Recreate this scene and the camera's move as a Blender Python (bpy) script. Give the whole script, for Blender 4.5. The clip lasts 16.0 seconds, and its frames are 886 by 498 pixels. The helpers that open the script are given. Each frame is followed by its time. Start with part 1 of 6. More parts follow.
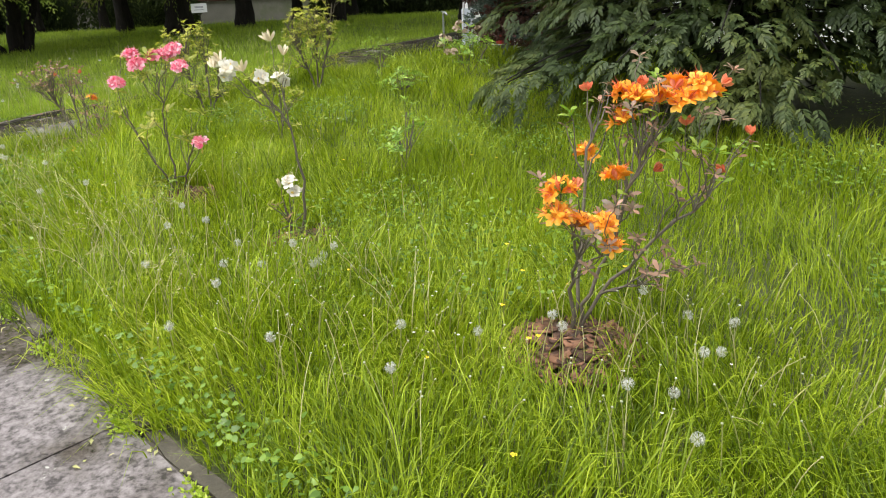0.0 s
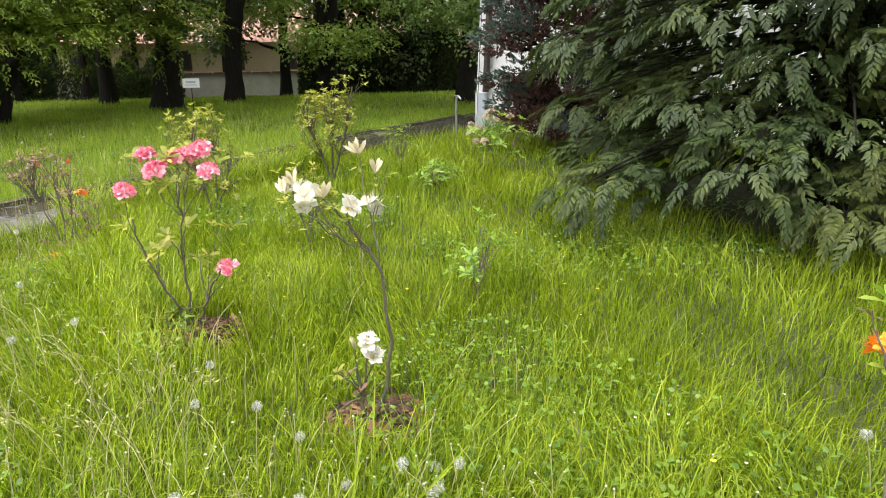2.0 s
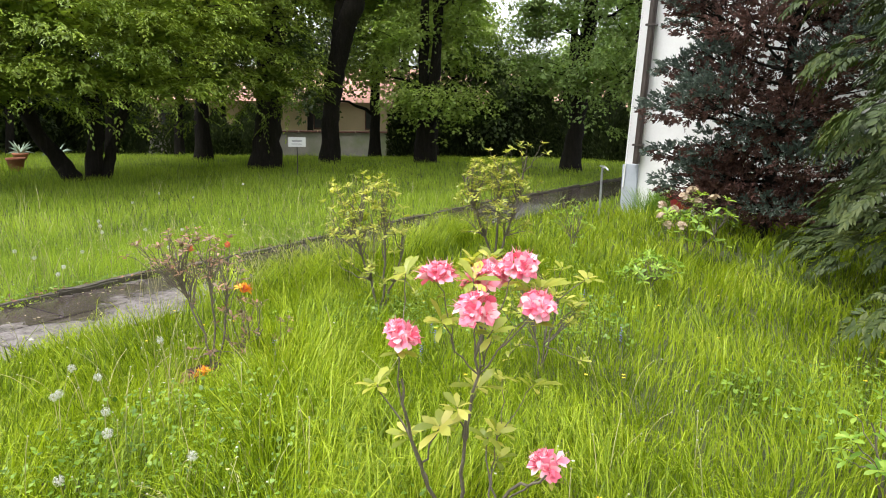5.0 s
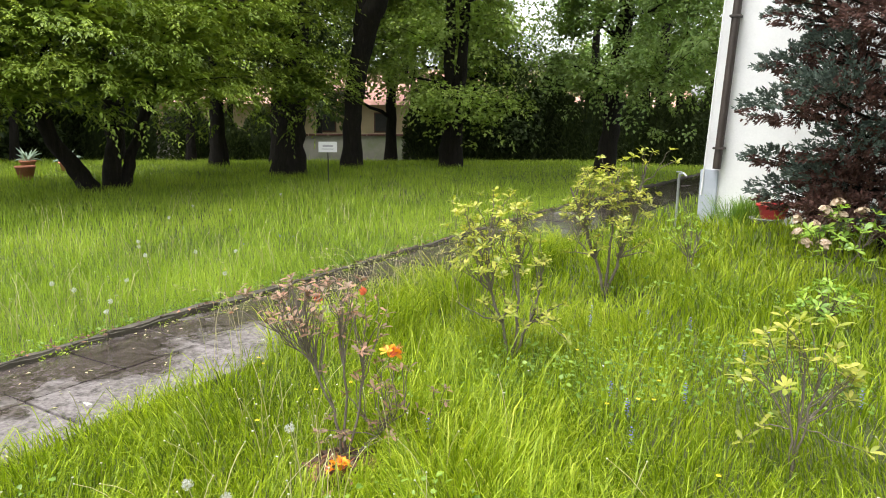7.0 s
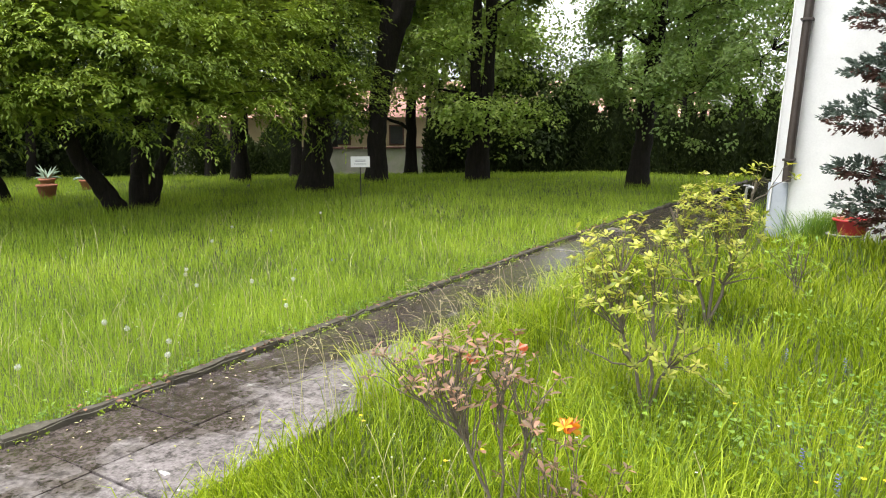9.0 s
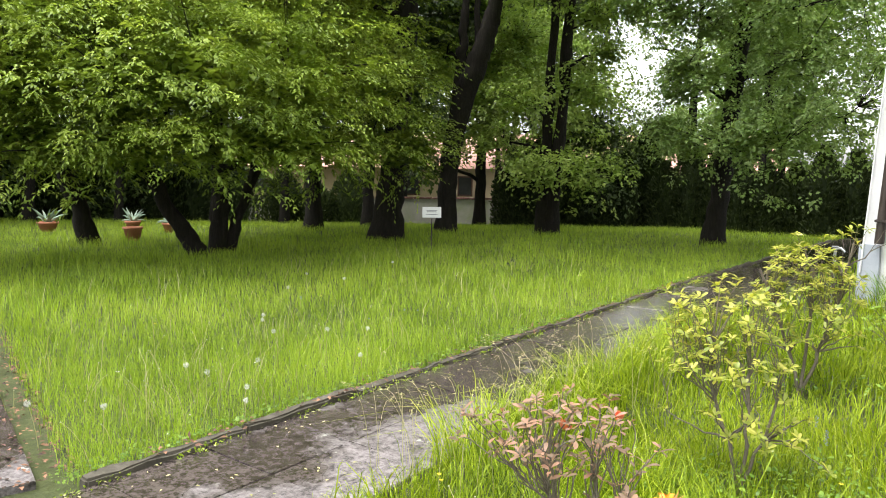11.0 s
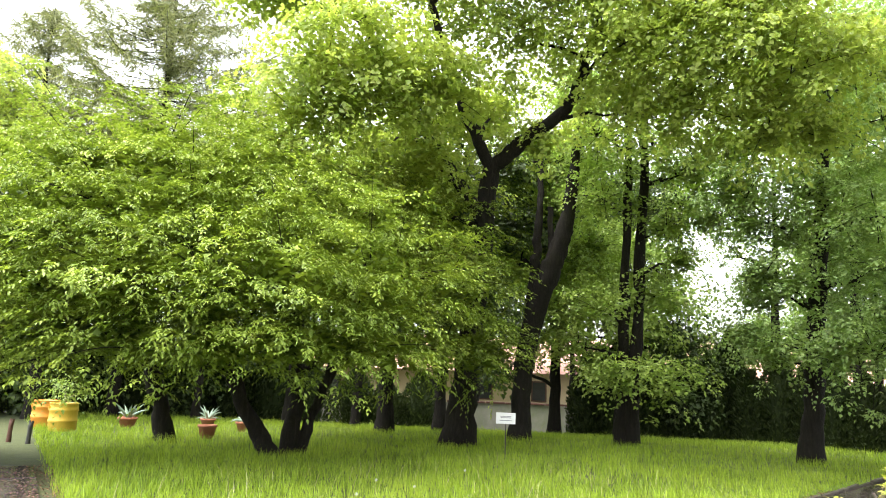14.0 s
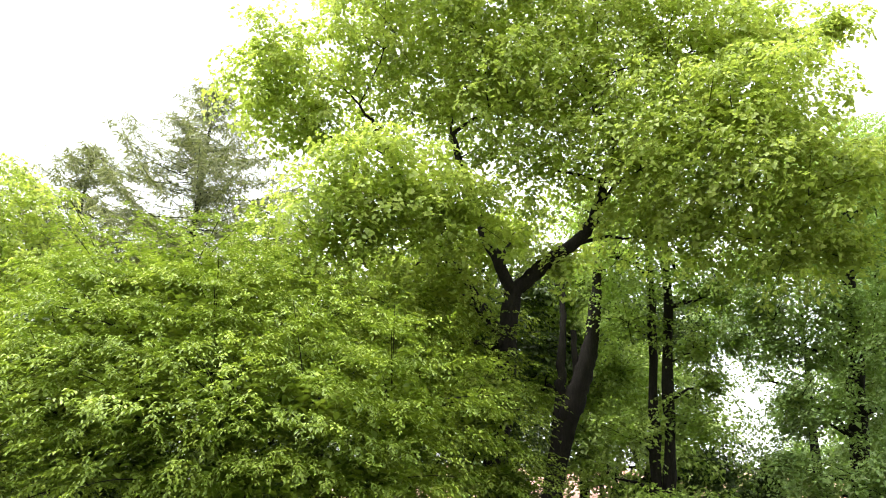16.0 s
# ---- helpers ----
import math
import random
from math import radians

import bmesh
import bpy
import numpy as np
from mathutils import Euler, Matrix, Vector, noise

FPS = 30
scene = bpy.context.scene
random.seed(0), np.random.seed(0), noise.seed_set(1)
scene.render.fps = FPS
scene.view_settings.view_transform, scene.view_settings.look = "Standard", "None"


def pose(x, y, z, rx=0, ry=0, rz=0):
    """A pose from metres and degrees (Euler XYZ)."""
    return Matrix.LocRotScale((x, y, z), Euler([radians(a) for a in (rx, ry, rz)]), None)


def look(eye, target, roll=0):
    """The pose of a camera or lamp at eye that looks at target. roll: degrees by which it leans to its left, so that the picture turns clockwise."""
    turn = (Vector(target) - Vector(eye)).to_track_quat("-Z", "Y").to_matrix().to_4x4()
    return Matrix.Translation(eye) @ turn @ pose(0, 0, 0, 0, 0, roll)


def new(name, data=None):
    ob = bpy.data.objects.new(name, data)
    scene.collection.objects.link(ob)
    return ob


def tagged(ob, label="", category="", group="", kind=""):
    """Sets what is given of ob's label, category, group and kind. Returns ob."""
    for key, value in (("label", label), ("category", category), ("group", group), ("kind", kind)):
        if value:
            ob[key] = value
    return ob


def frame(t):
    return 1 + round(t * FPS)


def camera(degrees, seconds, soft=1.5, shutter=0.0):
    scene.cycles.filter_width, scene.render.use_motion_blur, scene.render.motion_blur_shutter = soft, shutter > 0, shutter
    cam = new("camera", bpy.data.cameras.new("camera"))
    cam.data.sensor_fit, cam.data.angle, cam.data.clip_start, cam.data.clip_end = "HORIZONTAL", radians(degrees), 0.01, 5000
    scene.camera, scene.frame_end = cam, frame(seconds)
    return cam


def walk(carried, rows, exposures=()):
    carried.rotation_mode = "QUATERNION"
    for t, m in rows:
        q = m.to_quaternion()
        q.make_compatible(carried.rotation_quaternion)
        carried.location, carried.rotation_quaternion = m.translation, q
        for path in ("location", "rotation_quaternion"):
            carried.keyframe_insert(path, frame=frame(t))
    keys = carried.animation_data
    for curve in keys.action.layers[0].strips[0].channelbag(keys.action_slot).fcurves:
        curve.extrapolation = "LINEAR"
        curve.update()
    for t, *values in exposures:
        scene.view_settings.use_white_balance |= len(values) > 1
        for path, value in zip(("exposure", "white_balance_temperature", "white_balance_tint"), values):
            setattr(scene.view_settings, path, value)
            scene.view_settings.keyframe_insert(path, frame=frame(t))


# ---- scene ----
cam = camera(63.5, 16.0, 1.0)
METRES, EYE, TILT, LEAN, TURN = 5.86, 1.45, 4.6, 0.2, 29.3
ROWS = [
    (0.0, 0.0, 0.0, 0.0, -1.0, -26.35, 2.03),
    (0.5, -0.0143, 0.0614, 0.0001, -1.96, -25.9, 2.34),
    (1.0, -0.0468, 0.1047, -0.0035, -2.4, -24.4, 1.59),
    (1.5, -0.0866, 0.1449, -0.0052, -3.12, -22.47, 0.74),
    (2.0, -0.1087, 0.1975, -0.0079, -2.67, -20.6, 0.19),
    (2.5, -0.1369, 0.2392, -0.0109, 0.44, -18.1, -0.76),
    (3.0, -0.1762, 0.2779, -0.0138, 1.46, -16.77, -1.21),
    (3.5, -0.2055, 0.3296, -0.0238, 1.83, -16.45, -1.01),
    (4.0, -0.2331, 0.3771, -0.026, 2.59, -16.03, -0.93),
    (6.5, -0.4419, 0.5763, -0.0491, 2.08, -15.61, -0.77),
    (7.0, -0.4743, 0.6227, -0.0511, 2.1, -15.62, -0.57),
    (7.5, -0.5131, 0.6505, -0.0534, 2.13, -15.5, -0.56),
    (8.0, -0.5484, 0.6759, -0.0555, 1.86, -15.26, -0.49),
    (8.5, -0.5646, 0.7107, -0.0572, 1.93, -15.02, -0.15),
    (11.0, -0.5991, 0.7265, -0.0548, 7.86, -10.73, -0.49),
    (11.5, -0.5994, 0.7272, -0.0544, 9.44, -8.41, -0.82),
    (12.0, -0.6009, 0.7279, -0.0539, 10.4, -5.78, -1.01),
    (12.5, -0.6031, 0.728, -0.053, 11.55, -3.03, -1.17),
    (13.0, -0.6038, 0.7268, -0.0515, 12.68, -0.12, -1.24),
    (13.5, -0.6033, 0.7293, -0.0515, 13.3, 2.65, -1.27),
    (14.0, -0.6053, 0.725, -0.0543, 13.64, 5.35, -1.27),
    (14.5, -0.607, 0.7274, -0.0537, 13.87, 7.83, -1.29),
    (15.0, -0.6081, 0.7299, -0.0547, 14.1, 10.34, -1.24),
    (15.5, -0.6122, 0.7325, -0.0556, 14.53, 12.84, -1.22),
    (16.0, -0.6123, 0.7357, -0.0526, 15.33, 15.23, -1.14),
]
walk(cam, [(t, pose(0, 0, EYE, TILT, LEAN, TURN) @ pose(METRES * x, METRES * y, METRES * z, 90 + pitch, roll, yaw)) for t, x, y, z, yaw, pitch, roll in ROWS],
     [(0.0, 1.18), (1.5, 1.38), (3.5, 1.5), (8.5, 1.66), (11.0, 1.8), (12.0, 2.04), (13.0, 2.34), (13.5, 2.4), (14.5, 2.38), (16.0, 2.1)])


# ---- daylight: bright overcast sky ----
world = bpy.data.worlds.new("overcast")
scene.world = world
world.use_nodes = True
wn, wl = world.node_tree.nodes, world.node_tree.links
sky = wn.new("ShaderNodeTexSky")
sky.sky_type, sky.sun_disc = "NISHITA", False
sky.sun_elevation, sky.sun_rotation = radians(71), radians(217)
sky.air_density, sky.dust_density = 1.0, 3.0
pale = wn.new("ShaderNodeHueSaturation")
pale.inputs["Saturation"].default_value = 0.14
wl.new(sky.outputs[0], pale.inputs["Color"])
wl.new(pale.outputs[0], wn["Background"].inputs["Color"])
wn["Background"].inputs["Strength"].default_value = 0.15
sun_data = bpy.data.lights.new("sun", "SUN")
sun_data.energy, sun_data.angle, sun_data.color = 1.25, radians(40), (1.0, 0.96, 0.9)
sun = new("sun", sun_data)
sun.matrix_world = look((0, 0, 30), (4.5, 6.0, 8))


# ---- materials ----
def nodes_of(name):
    m = bpy.data.materials.new(name)
    m.use_nodes = True
    nt = m.node_tree
    return m, nt, nt.nodes, nt.links, nt.nodes["Principled BSDF"]


def ramp(nt, src, stops):
    r = nt.nodes.new("ShaderNodeValToRGB")
    els = r.color_ramp.elements
    while len(els) < len(stops):
        els.new(0.5)
    for e, (p, c) in zip(els, stops):
        e.position, e.color = p, (*c, 1)
    nt.links.new(src, r.inputs[0])
    return r.outputs[0]


def noise_out(nt, scale, detail=4, rough=0.6, stretch=None):
    co = nt.nodes.new("ShaderNodeTexCoord")
    n = nt.nodes.new("ShaderNodeTexNoise")
    n.inputs["Scale"].default_value, n.inputs["Detail"].default_value, n.inputs["Roughness"].default_value = scale, detail, rough
    src = co.outputs["Object"]
    if stretch:
        mp = nt.nodes.new("ShaderNodeMapping")
        mp.inputs["Scale"].default_value = stretch
        nt.links.new(src, mp.inputs[0])
        src = mp.outputs[0]
    nt.links.new(src, n.inputs["Vector"])
    return n.outputs[0]


def mixed(nt, fac, a, b, mode="MIX"):
    m = nt.nodes.new("ShaderNodeMixRGB")
    m.blend_type = mode
    for i, v in enumerate((fac, a, b)):
        if isinstance(v, (int, float)):
            m.inputs[i].default_value = v
        elif isinstance(v, tuple):
            m.inputs[i].default_value = (*v, 1)
        else:
            nt.links.new(v, m.inputs[i])
    return m.outputs[0]


def bump(nt, b, src, strength=0.4, dist=0.01):
    n = nt.nodes.new("ShaderNodeBump")
    n.inputs["Strength"].default_value, n.inputs["Distance"].default_value = strength, dist
    nt.links.new(src, n.inputs["Height"])
    nt.links.new(n.outputs[0], b.inputs["Normal"])


def rough_mat(name, stops, scale=8.0, rough=0.85, bump_s=0.4, bump_d=0.01, stretch=None, fine=60.0, metal=0.0, patch=None, gloss=0.5):
    """Weathered solid surface: two scales of noise through a ramp, with relief."""
    m, nt, n, l, b = nodes_of(name)
    big, small = noise_out(nt, scale, 5, 0.6, stretch), noise_out(nt, fine, 4, 0.65, stretch)
    both = mixed(nt, 0.45, big, small)
    col = ramp(nt, both, stops)
    if patch:
        pscale, lo, hi, pc = patch
        pm = ramp(nt, noise_out(nt, pscale, 6, 0.65), [(lo, (0, 0, 0)), (hi, (1, 1, 1))])
        col = mixed(nt, pm, col, pc)
    l.new(col, b.inputs["Base Color"])
    b.inputs["Roughness"].default_value, b.inputs["Metallic"].default_value = rough, metal
    b.inputs["Specular IOR Level"].default_value = gloss
    bump(nt, b, both, bump_s, bump_d)
    return m


def leaf_mat(name, stops, rough=0.5, trans=0.35, spread=0.35, scale=1.2, warm=(1.25, 1.3, 0.55), gloss=0.5):
    """Thin leaf: each leaf its own tint, light shining through."""
    m, nt, n, l, b = nodes_of(name)
    geo = n.new("ShaderNodeNewGeometry")
    val = mixed(nt, spread, noise_out(nt, scale, 3), geo.outputs["Random Per Island"])
    col = ramp(nt, val, stops)
    l.new(col, b.inputs["Base Color"])
    b.inputs["Roughness"].default_value = rough
    b.inputs["Specular IOR Level"].default_value = gloss
    tr = n.new("ShaderNodeBsdfTranslucent")
    l.new(mixed(nt, 1.0, col, warm, "MULTIPLY"), tr.inputs["Color"])
    mx = n.new("ShaderNodeMixShader")
    mx.inputs[0].default_value = trans
    l.new(b.outputs[0], mx.inputs[1])
    l.new(tr.outputs[0], mx.inputs[2])
    l.new(mx.outputs[0], n["Material Output"].inputs["Surface"])
    return m


GRASS = leaf_mat("grass_blade", [(0.25, (0.062, 0.105, 0.008)), (0.43, (0.185, 0.265, 0.013)), (0.65, (0.34, 0.43, 0.024)), (0.88, (0.54, 0.55, 0.11))], 0.45, 0.4, 0.42, 1.1, gloss=0.25)
LAWN = leaf_mat("lawn_blade", [(0.28, (0.10, 0.16, 0.014)), (0.45, (0.235, 0.345, 0.027)), (0.62, (0.35, 0.47, 0.045)), (0.85, (0.48, 0.54, 0.105))], 0.45, 0.36, 0.35, 0.7, gloss=0.35)
STRAW = leaf_mat("dry_stalk", [(0.2, (0.32, 0.33, 0.12)), (0.8, (0.55, 0.50, 0.26))], 0.6, 0.2, 0.8, 3)
SOIL = rough_mat("soil", [(0.3, (0.028, 0.036, 0.010)), (0.55, (0.055, 0.068, 0.018)), (0.8, (0.10, 0.105, 0.04))], 5, 0.95, 0.8, 0.03, None, 40)
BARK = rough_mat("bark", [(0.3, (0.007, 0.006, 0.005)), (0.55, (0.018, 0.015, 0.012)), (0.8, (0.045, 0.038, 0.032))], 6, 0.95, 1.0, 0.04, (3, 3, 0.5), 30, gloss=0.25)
TWIG = rough_mat("twig", [(0.3, (0.09, 0.075, 0.056)), (0.7, (0.21, 0.178, 0.138))], 20, 0.85, 0.4, 0.002, None, 150)
CHERRY_LEAF = leaf_mat("cherry_leaf", [(0.25, (0.085, 0.135, 0.023)), (0.5, (0.215, 0.30, 0.043)), (0.75, (0.39, 0.48, 0.08))], 0.46, 0.32, 0.2, 1.3, (1.2, 1.2, 0.7), 0.32)
MAPLE_LEAF = leaf_mat("maple_leaf", [(0.25, (0.18, 0.25, 0.055)), (0.5, (0.37, 0.46, 0.10)), (0.75, (0.54, 0.60, 0.18))], 0.45, 0.55, 0.2, 1.1, (1.2, 1.2, 0.75))
DARK_LEAF = leaf_mat("dark_leaf", [(0.2, (0.14, 0.23, 0.07)), (0.5, (0.25, 0.36, 0.115)), (0.8, (0.37, 0.46, 0.18))], 0.4, 0.42, 0.25, 0.9)
LIME_LEAF = leaf_mat("lime_leaf", [(0.25, (0.15, 0.22, 0.05)), (0.5, (0.30, 0.40, 0.09)), (0.75, (0.44, 0.53, 0.14))], 0.45, 0.48, 0.2, 1.1, (1.15, 1.25, 0.75))
# darker copy of the tree leaf: shade of the far trees put into its colour
SHADED_LEAF = leaf_mat("shaded_leaf", [(0.25, (0.026, 0.046, 0.010)), (0.5, (0.064, 0.105, 0.022)), (0.8, (0.135, 0.19, 0.04))], 0.45, 0.36, 0.3, 0.5)
HEDGE_LEAF = leaf_mat("hedge_leaf", [(0.2, (0.026, 0.038, 0.016)), (0.8, (0.075, 0.10, 0.038))], 0.8, 0.15, 0.6, 0.8, gloss=0.1)
CYPRESS = leaf_mat("cypress_spray", [(0.25, (0.015, 0.028, 0.009)), (0.5, (0.040, 0.063, 0.015)), (0.75, (0.115, 0.135, 0.026))], 0.55, 0.18, 0.2, 1.3, (1.2, 1.2, 0.7), 0.3)
JUNIPER = leaf_mat("juniper_spray", [(0.25, (0.035, 0.056, 0.044)), (0.6, (0.085, 0.12, 0.095)), (0.85, (0.16, 0.20, 0.16))], 0.6, 0.15, 0.5, 2.0, (1, 1, 0.9))
JUNIPER_DRY = leaf_mat("juniper_dry", [(0.2, (0.05, 0.024, 0.018)), (0.8, (0.13, 0.058, 0.044))], 0.8, 0.1, 0.6, 2.0, (1, 0.9, 0.8))
LARCH = leaf_mat("larch_spray", [(0.2, (0.14, 0.16, 0.08)), (0.8, (0.29, 0.31, 0.18))], 0.6, 0.4, 0.6, 0.6)
YOUNG_LEAF = leaf_mat("young_leaf", [(0.2, (0.17, 0.22, 0.03)), (0.5, (0.34, 0.37, 0.055)), (0.8, (0.54, 0.50, 0.12))], 0.4, 0.4, 0.6, 6)
FRESH_LEAF = leaf_mat("fresh_leaf", [(0.2, (0.12, 0.24, 0.025)), (0.5, (0.24, 0.38, 0.05)), (0.8, (0.36, 0.48, 0.08))], 0.4, 0.4, 0.6, 6)
BRONZE_LEAF = leaf_mat("bronze_leaf", [(0.2, (0.15, 0.11, 0.07)), (0.5, (0.26, 0.18, 0.12)), (0.8, (0.44, 0.25, 0.17))], 0.45, 0.3, 0.6, 6, (1.2, 0.9, 0.7))
ORANGE_PETAL = leaf_mat("orange_petal", [(0.2, (0.90, 0.26, 0.015)), (0.5, (0.95, 0.42, 0.03)), (0.8, (0.97, 0.60, 0.08))], 0.5, 0.3, 0.6, 12, (1.1, 0.8, 0.5))
RED_BUD = leaf_mat("red_bud", [(0.2, (0.66, 0.13, 0.06)), (0.8, (0.90, 0.38, 0.20))], 0.5, 0.25, 0.7, 12, (1.1, 0.8, 0.6))
WHITE_PETAL = leaf_mat("white_petal", [(0.2, (0.78, 0.74, 0.62)), (0.8, (0.88, 0.86, 0.80))], 0.5, 0.3, 0.6, 12, (1, 1, 0.95))
CREAM_BUD = leaf_mat("cream_bud", [(0.2, (0.76, 0.64, 0.42)), (0.8, (0.86, 0.82, 0.66))], 0.5, 0.3, 0.6, 12, (1, 0.95, 0.85))
PINK_PETAL = leaf_mat("pink_petal", [(0.22, (0.77, 0.07, 0.17)), (0.5, (0.88, 0.27, 0.39)), (0.8, (0.95, 0.66, 0.72))], 0.5, 0.3, 0.7, 14, (1.1, 0.8, 0.85))
YELLOW = leaf_mat("yellow_petal", [(0.2, (0.80, 0.55, 0.02)), (0.8, (0.90, 0.70, 0.05))], 0.5, 0.2, 0.6, 12, (1, 1, 0.6))
FLUFF = leaf_mat("seed_fluff", [(0.2, (0.62, 0.62, 0.56)), (0.8, (0.78, 0.78, 0.72))], 0.8, 0.4, 0.6, 9, (1, 1, 1))
SPENT = leaf_mat("spent_head", [(0.2, (0.42, 0.44, 0.28)), (0.8, (0.66, 0.66, 0.52))], 0.8, 0.3, 0.6, 9, (1, 1, 0.9))
FADED = leaf_mat("faded_bloom", [(0.2, (0.38, 0.27, 0.18)), (0.8, (0.60, 0.49, 0.37))], 0.8, 0.3, 0.6, 9, (1, 0.95, 0.9))
BLUE = leaf_mat("blue_petal", [(0.2, (0.10, 0.10, 0.42)), (0.8, (0.20, 0.18, 0.60))], 0.6, 0.2, 0.6, 9, (1, 1, 1))
HERB = leaf_mat("herb_leaf", [(0.2, (0.07, 0.14, 0.018)), (0.5, (0.14, 0.25, 0.028)), (0.8, (0.24, 0.36, 0.05))], 0.45, 0.35, 0.6, 3)
CHIP = leaf_mat("bark_chip", [(0.1, (0.035, 0.02, 0.013)), (0.5, (0.11, 0.055, 0.032)), (0.9, (0.30, 0.15, 0.085))], 0.8, 0.0, 0.8, 30)
KERB = rough_mat("kerb_concrete", [(0.3, (0.04, 0.036, 0.027)), (0.55, (0.078, 0.068, 0.05)), (0.8, (0.18, 0.165, 0.135))], 9, 0.8, 0.6, 0.01, None, 70)
PLASTER = rough_mat("white_plaster", [(0.25, (0.68, 0.68, 0.68)), (0.6, (0.80, 0.80, 0.80))], 2.5, 0.9, 0.25, 0.006, None, 45, 0, (1.6, 0.62, 0.8, (0.55, 0.56, 0.58)))
PLINTH = rough_mat("grey_plinth", [(0.3, (0.34, 0.37, 0.43)), (0.7, (0.48, 0.51, 0.57))], 5, 0.8, 0.2, 0.004)
DRAIN = rough_mat("brown_drainpipe", [(0.3, (0.028, 0.02, 0.016)), (0.7, (0.06, 0.045, 0.038))], 6, 0.5, 0.1, 0.002)
WALLMAT = rough_mat("grey_render", [(0.25, (0.16, 0.15, 0.13)), (0.6, (0.28, 0.265, 0.23)), (0.8, (0.36, 0.34, 0.30))], 1.2, 0.9, 0.3, 0.01, None, 20, 0, (0.5, 0.5, 0.7, (0.16, 0.19, 0.09)))
COPING = rough_mat("clay_coping", [(0.3, (0.07, 0.032, 0.025)), (0.7, (0.15, 0.07, 0.05))], 4, 0.85, 0.3, 0.01)
OCHRE = rough_mat("ochre_render", [(0.3, (0.52, 0.40, 0.25)), (0.7, (0.66, 0.52, 0.35))], 1.2, 0.9, 0.2, 0.005)
ROOFTILE = rough_mat("pale_red_tile", [(0.3, (0.46, 0.22, 0.17)), (0.7, (0.66, 0.38, 0.31))], 4, 0.8, 0.4, 0.01)
PANE = rough_mat("dark_pane", [(0.3, (0.03, 0.03, 0.03)), (0.7, (0.06, 0.06, 0.06))], 2, 0.15, 0.0)
WHITEPAINT = rough_mat("white_board", [(0.3, (0.72, 0.72, 0.72)), (0.7, (0.80, 0.80, 0.80))], 10, 0.6, 0.05, 0.001)
INK = rough_mat("grey_print", [(0.3, (0.22, 0.22, 0.24)), (0.7, (0.32, 0.32, 0.34))], 30, 0.7, 0.0)
STEEL = rough_mat("galvanised_steel", [(0.3, (0.34, 0.35, 0.36)), (0.7, (0.50, 0.51, 0.52))], 15, 0.45, 0.1, 0.002, None, 80, 0.7)
DARKPOST = rough_mat("dark_post", [(0.3, (0.03, 0.03, 0.03)), (0.7, (0.07, 0.065, 0.06))], 15, 0.7, 0.1, 0.002)
DRUM = rough_mat("yellow_drum", [(0.3, (0.60, 0.38, 0.04)), (0.7, (0.76, 0.52, 0.08))], 4, 0.5, 0.1, 0.004, None, 30, 0, (2.2, 0.6, 0.75, (0.42, 0.27, 0.06)))
DRUM_ORANGE = rough_mat("orange_drum", [(0.3, (0.66, 0.25, 0.03)), (0.7, (0.80, 0.36, 0.05))], 4, 0.5, 0.1, 0.004)
TERRA = rough_mat("terracotta", [(0.3, (0.36, 0.13, 0.08)), (0.7, (0.52, 0.21, 0.13))], 8, 0.85, 0.2, 0.004)
AGAVE = leaf_mat("agave_blade", [(0.2, (0.16, 0.25, 0.18)), (0.8, (0.33, 0.42, 0.32))], 0.5, 0.05, 0.6, 4, (1, 1, 0.9))
REDPLASTIC = rough_mat("red_plastic", [(0.3, (0.42, 0.02, 0.025)), (0.7, (0.55, 0.04, 0.04))], 8, 0.4, 0.05, 0.002)
GREYPLASTIC = rough_mat("grey_plastic", [(0.3, (0.17, 0.17, 0.18)), (0.7, (0.27, 0.27, 0.28))], 8, 0.5, 0.05, 0.002)


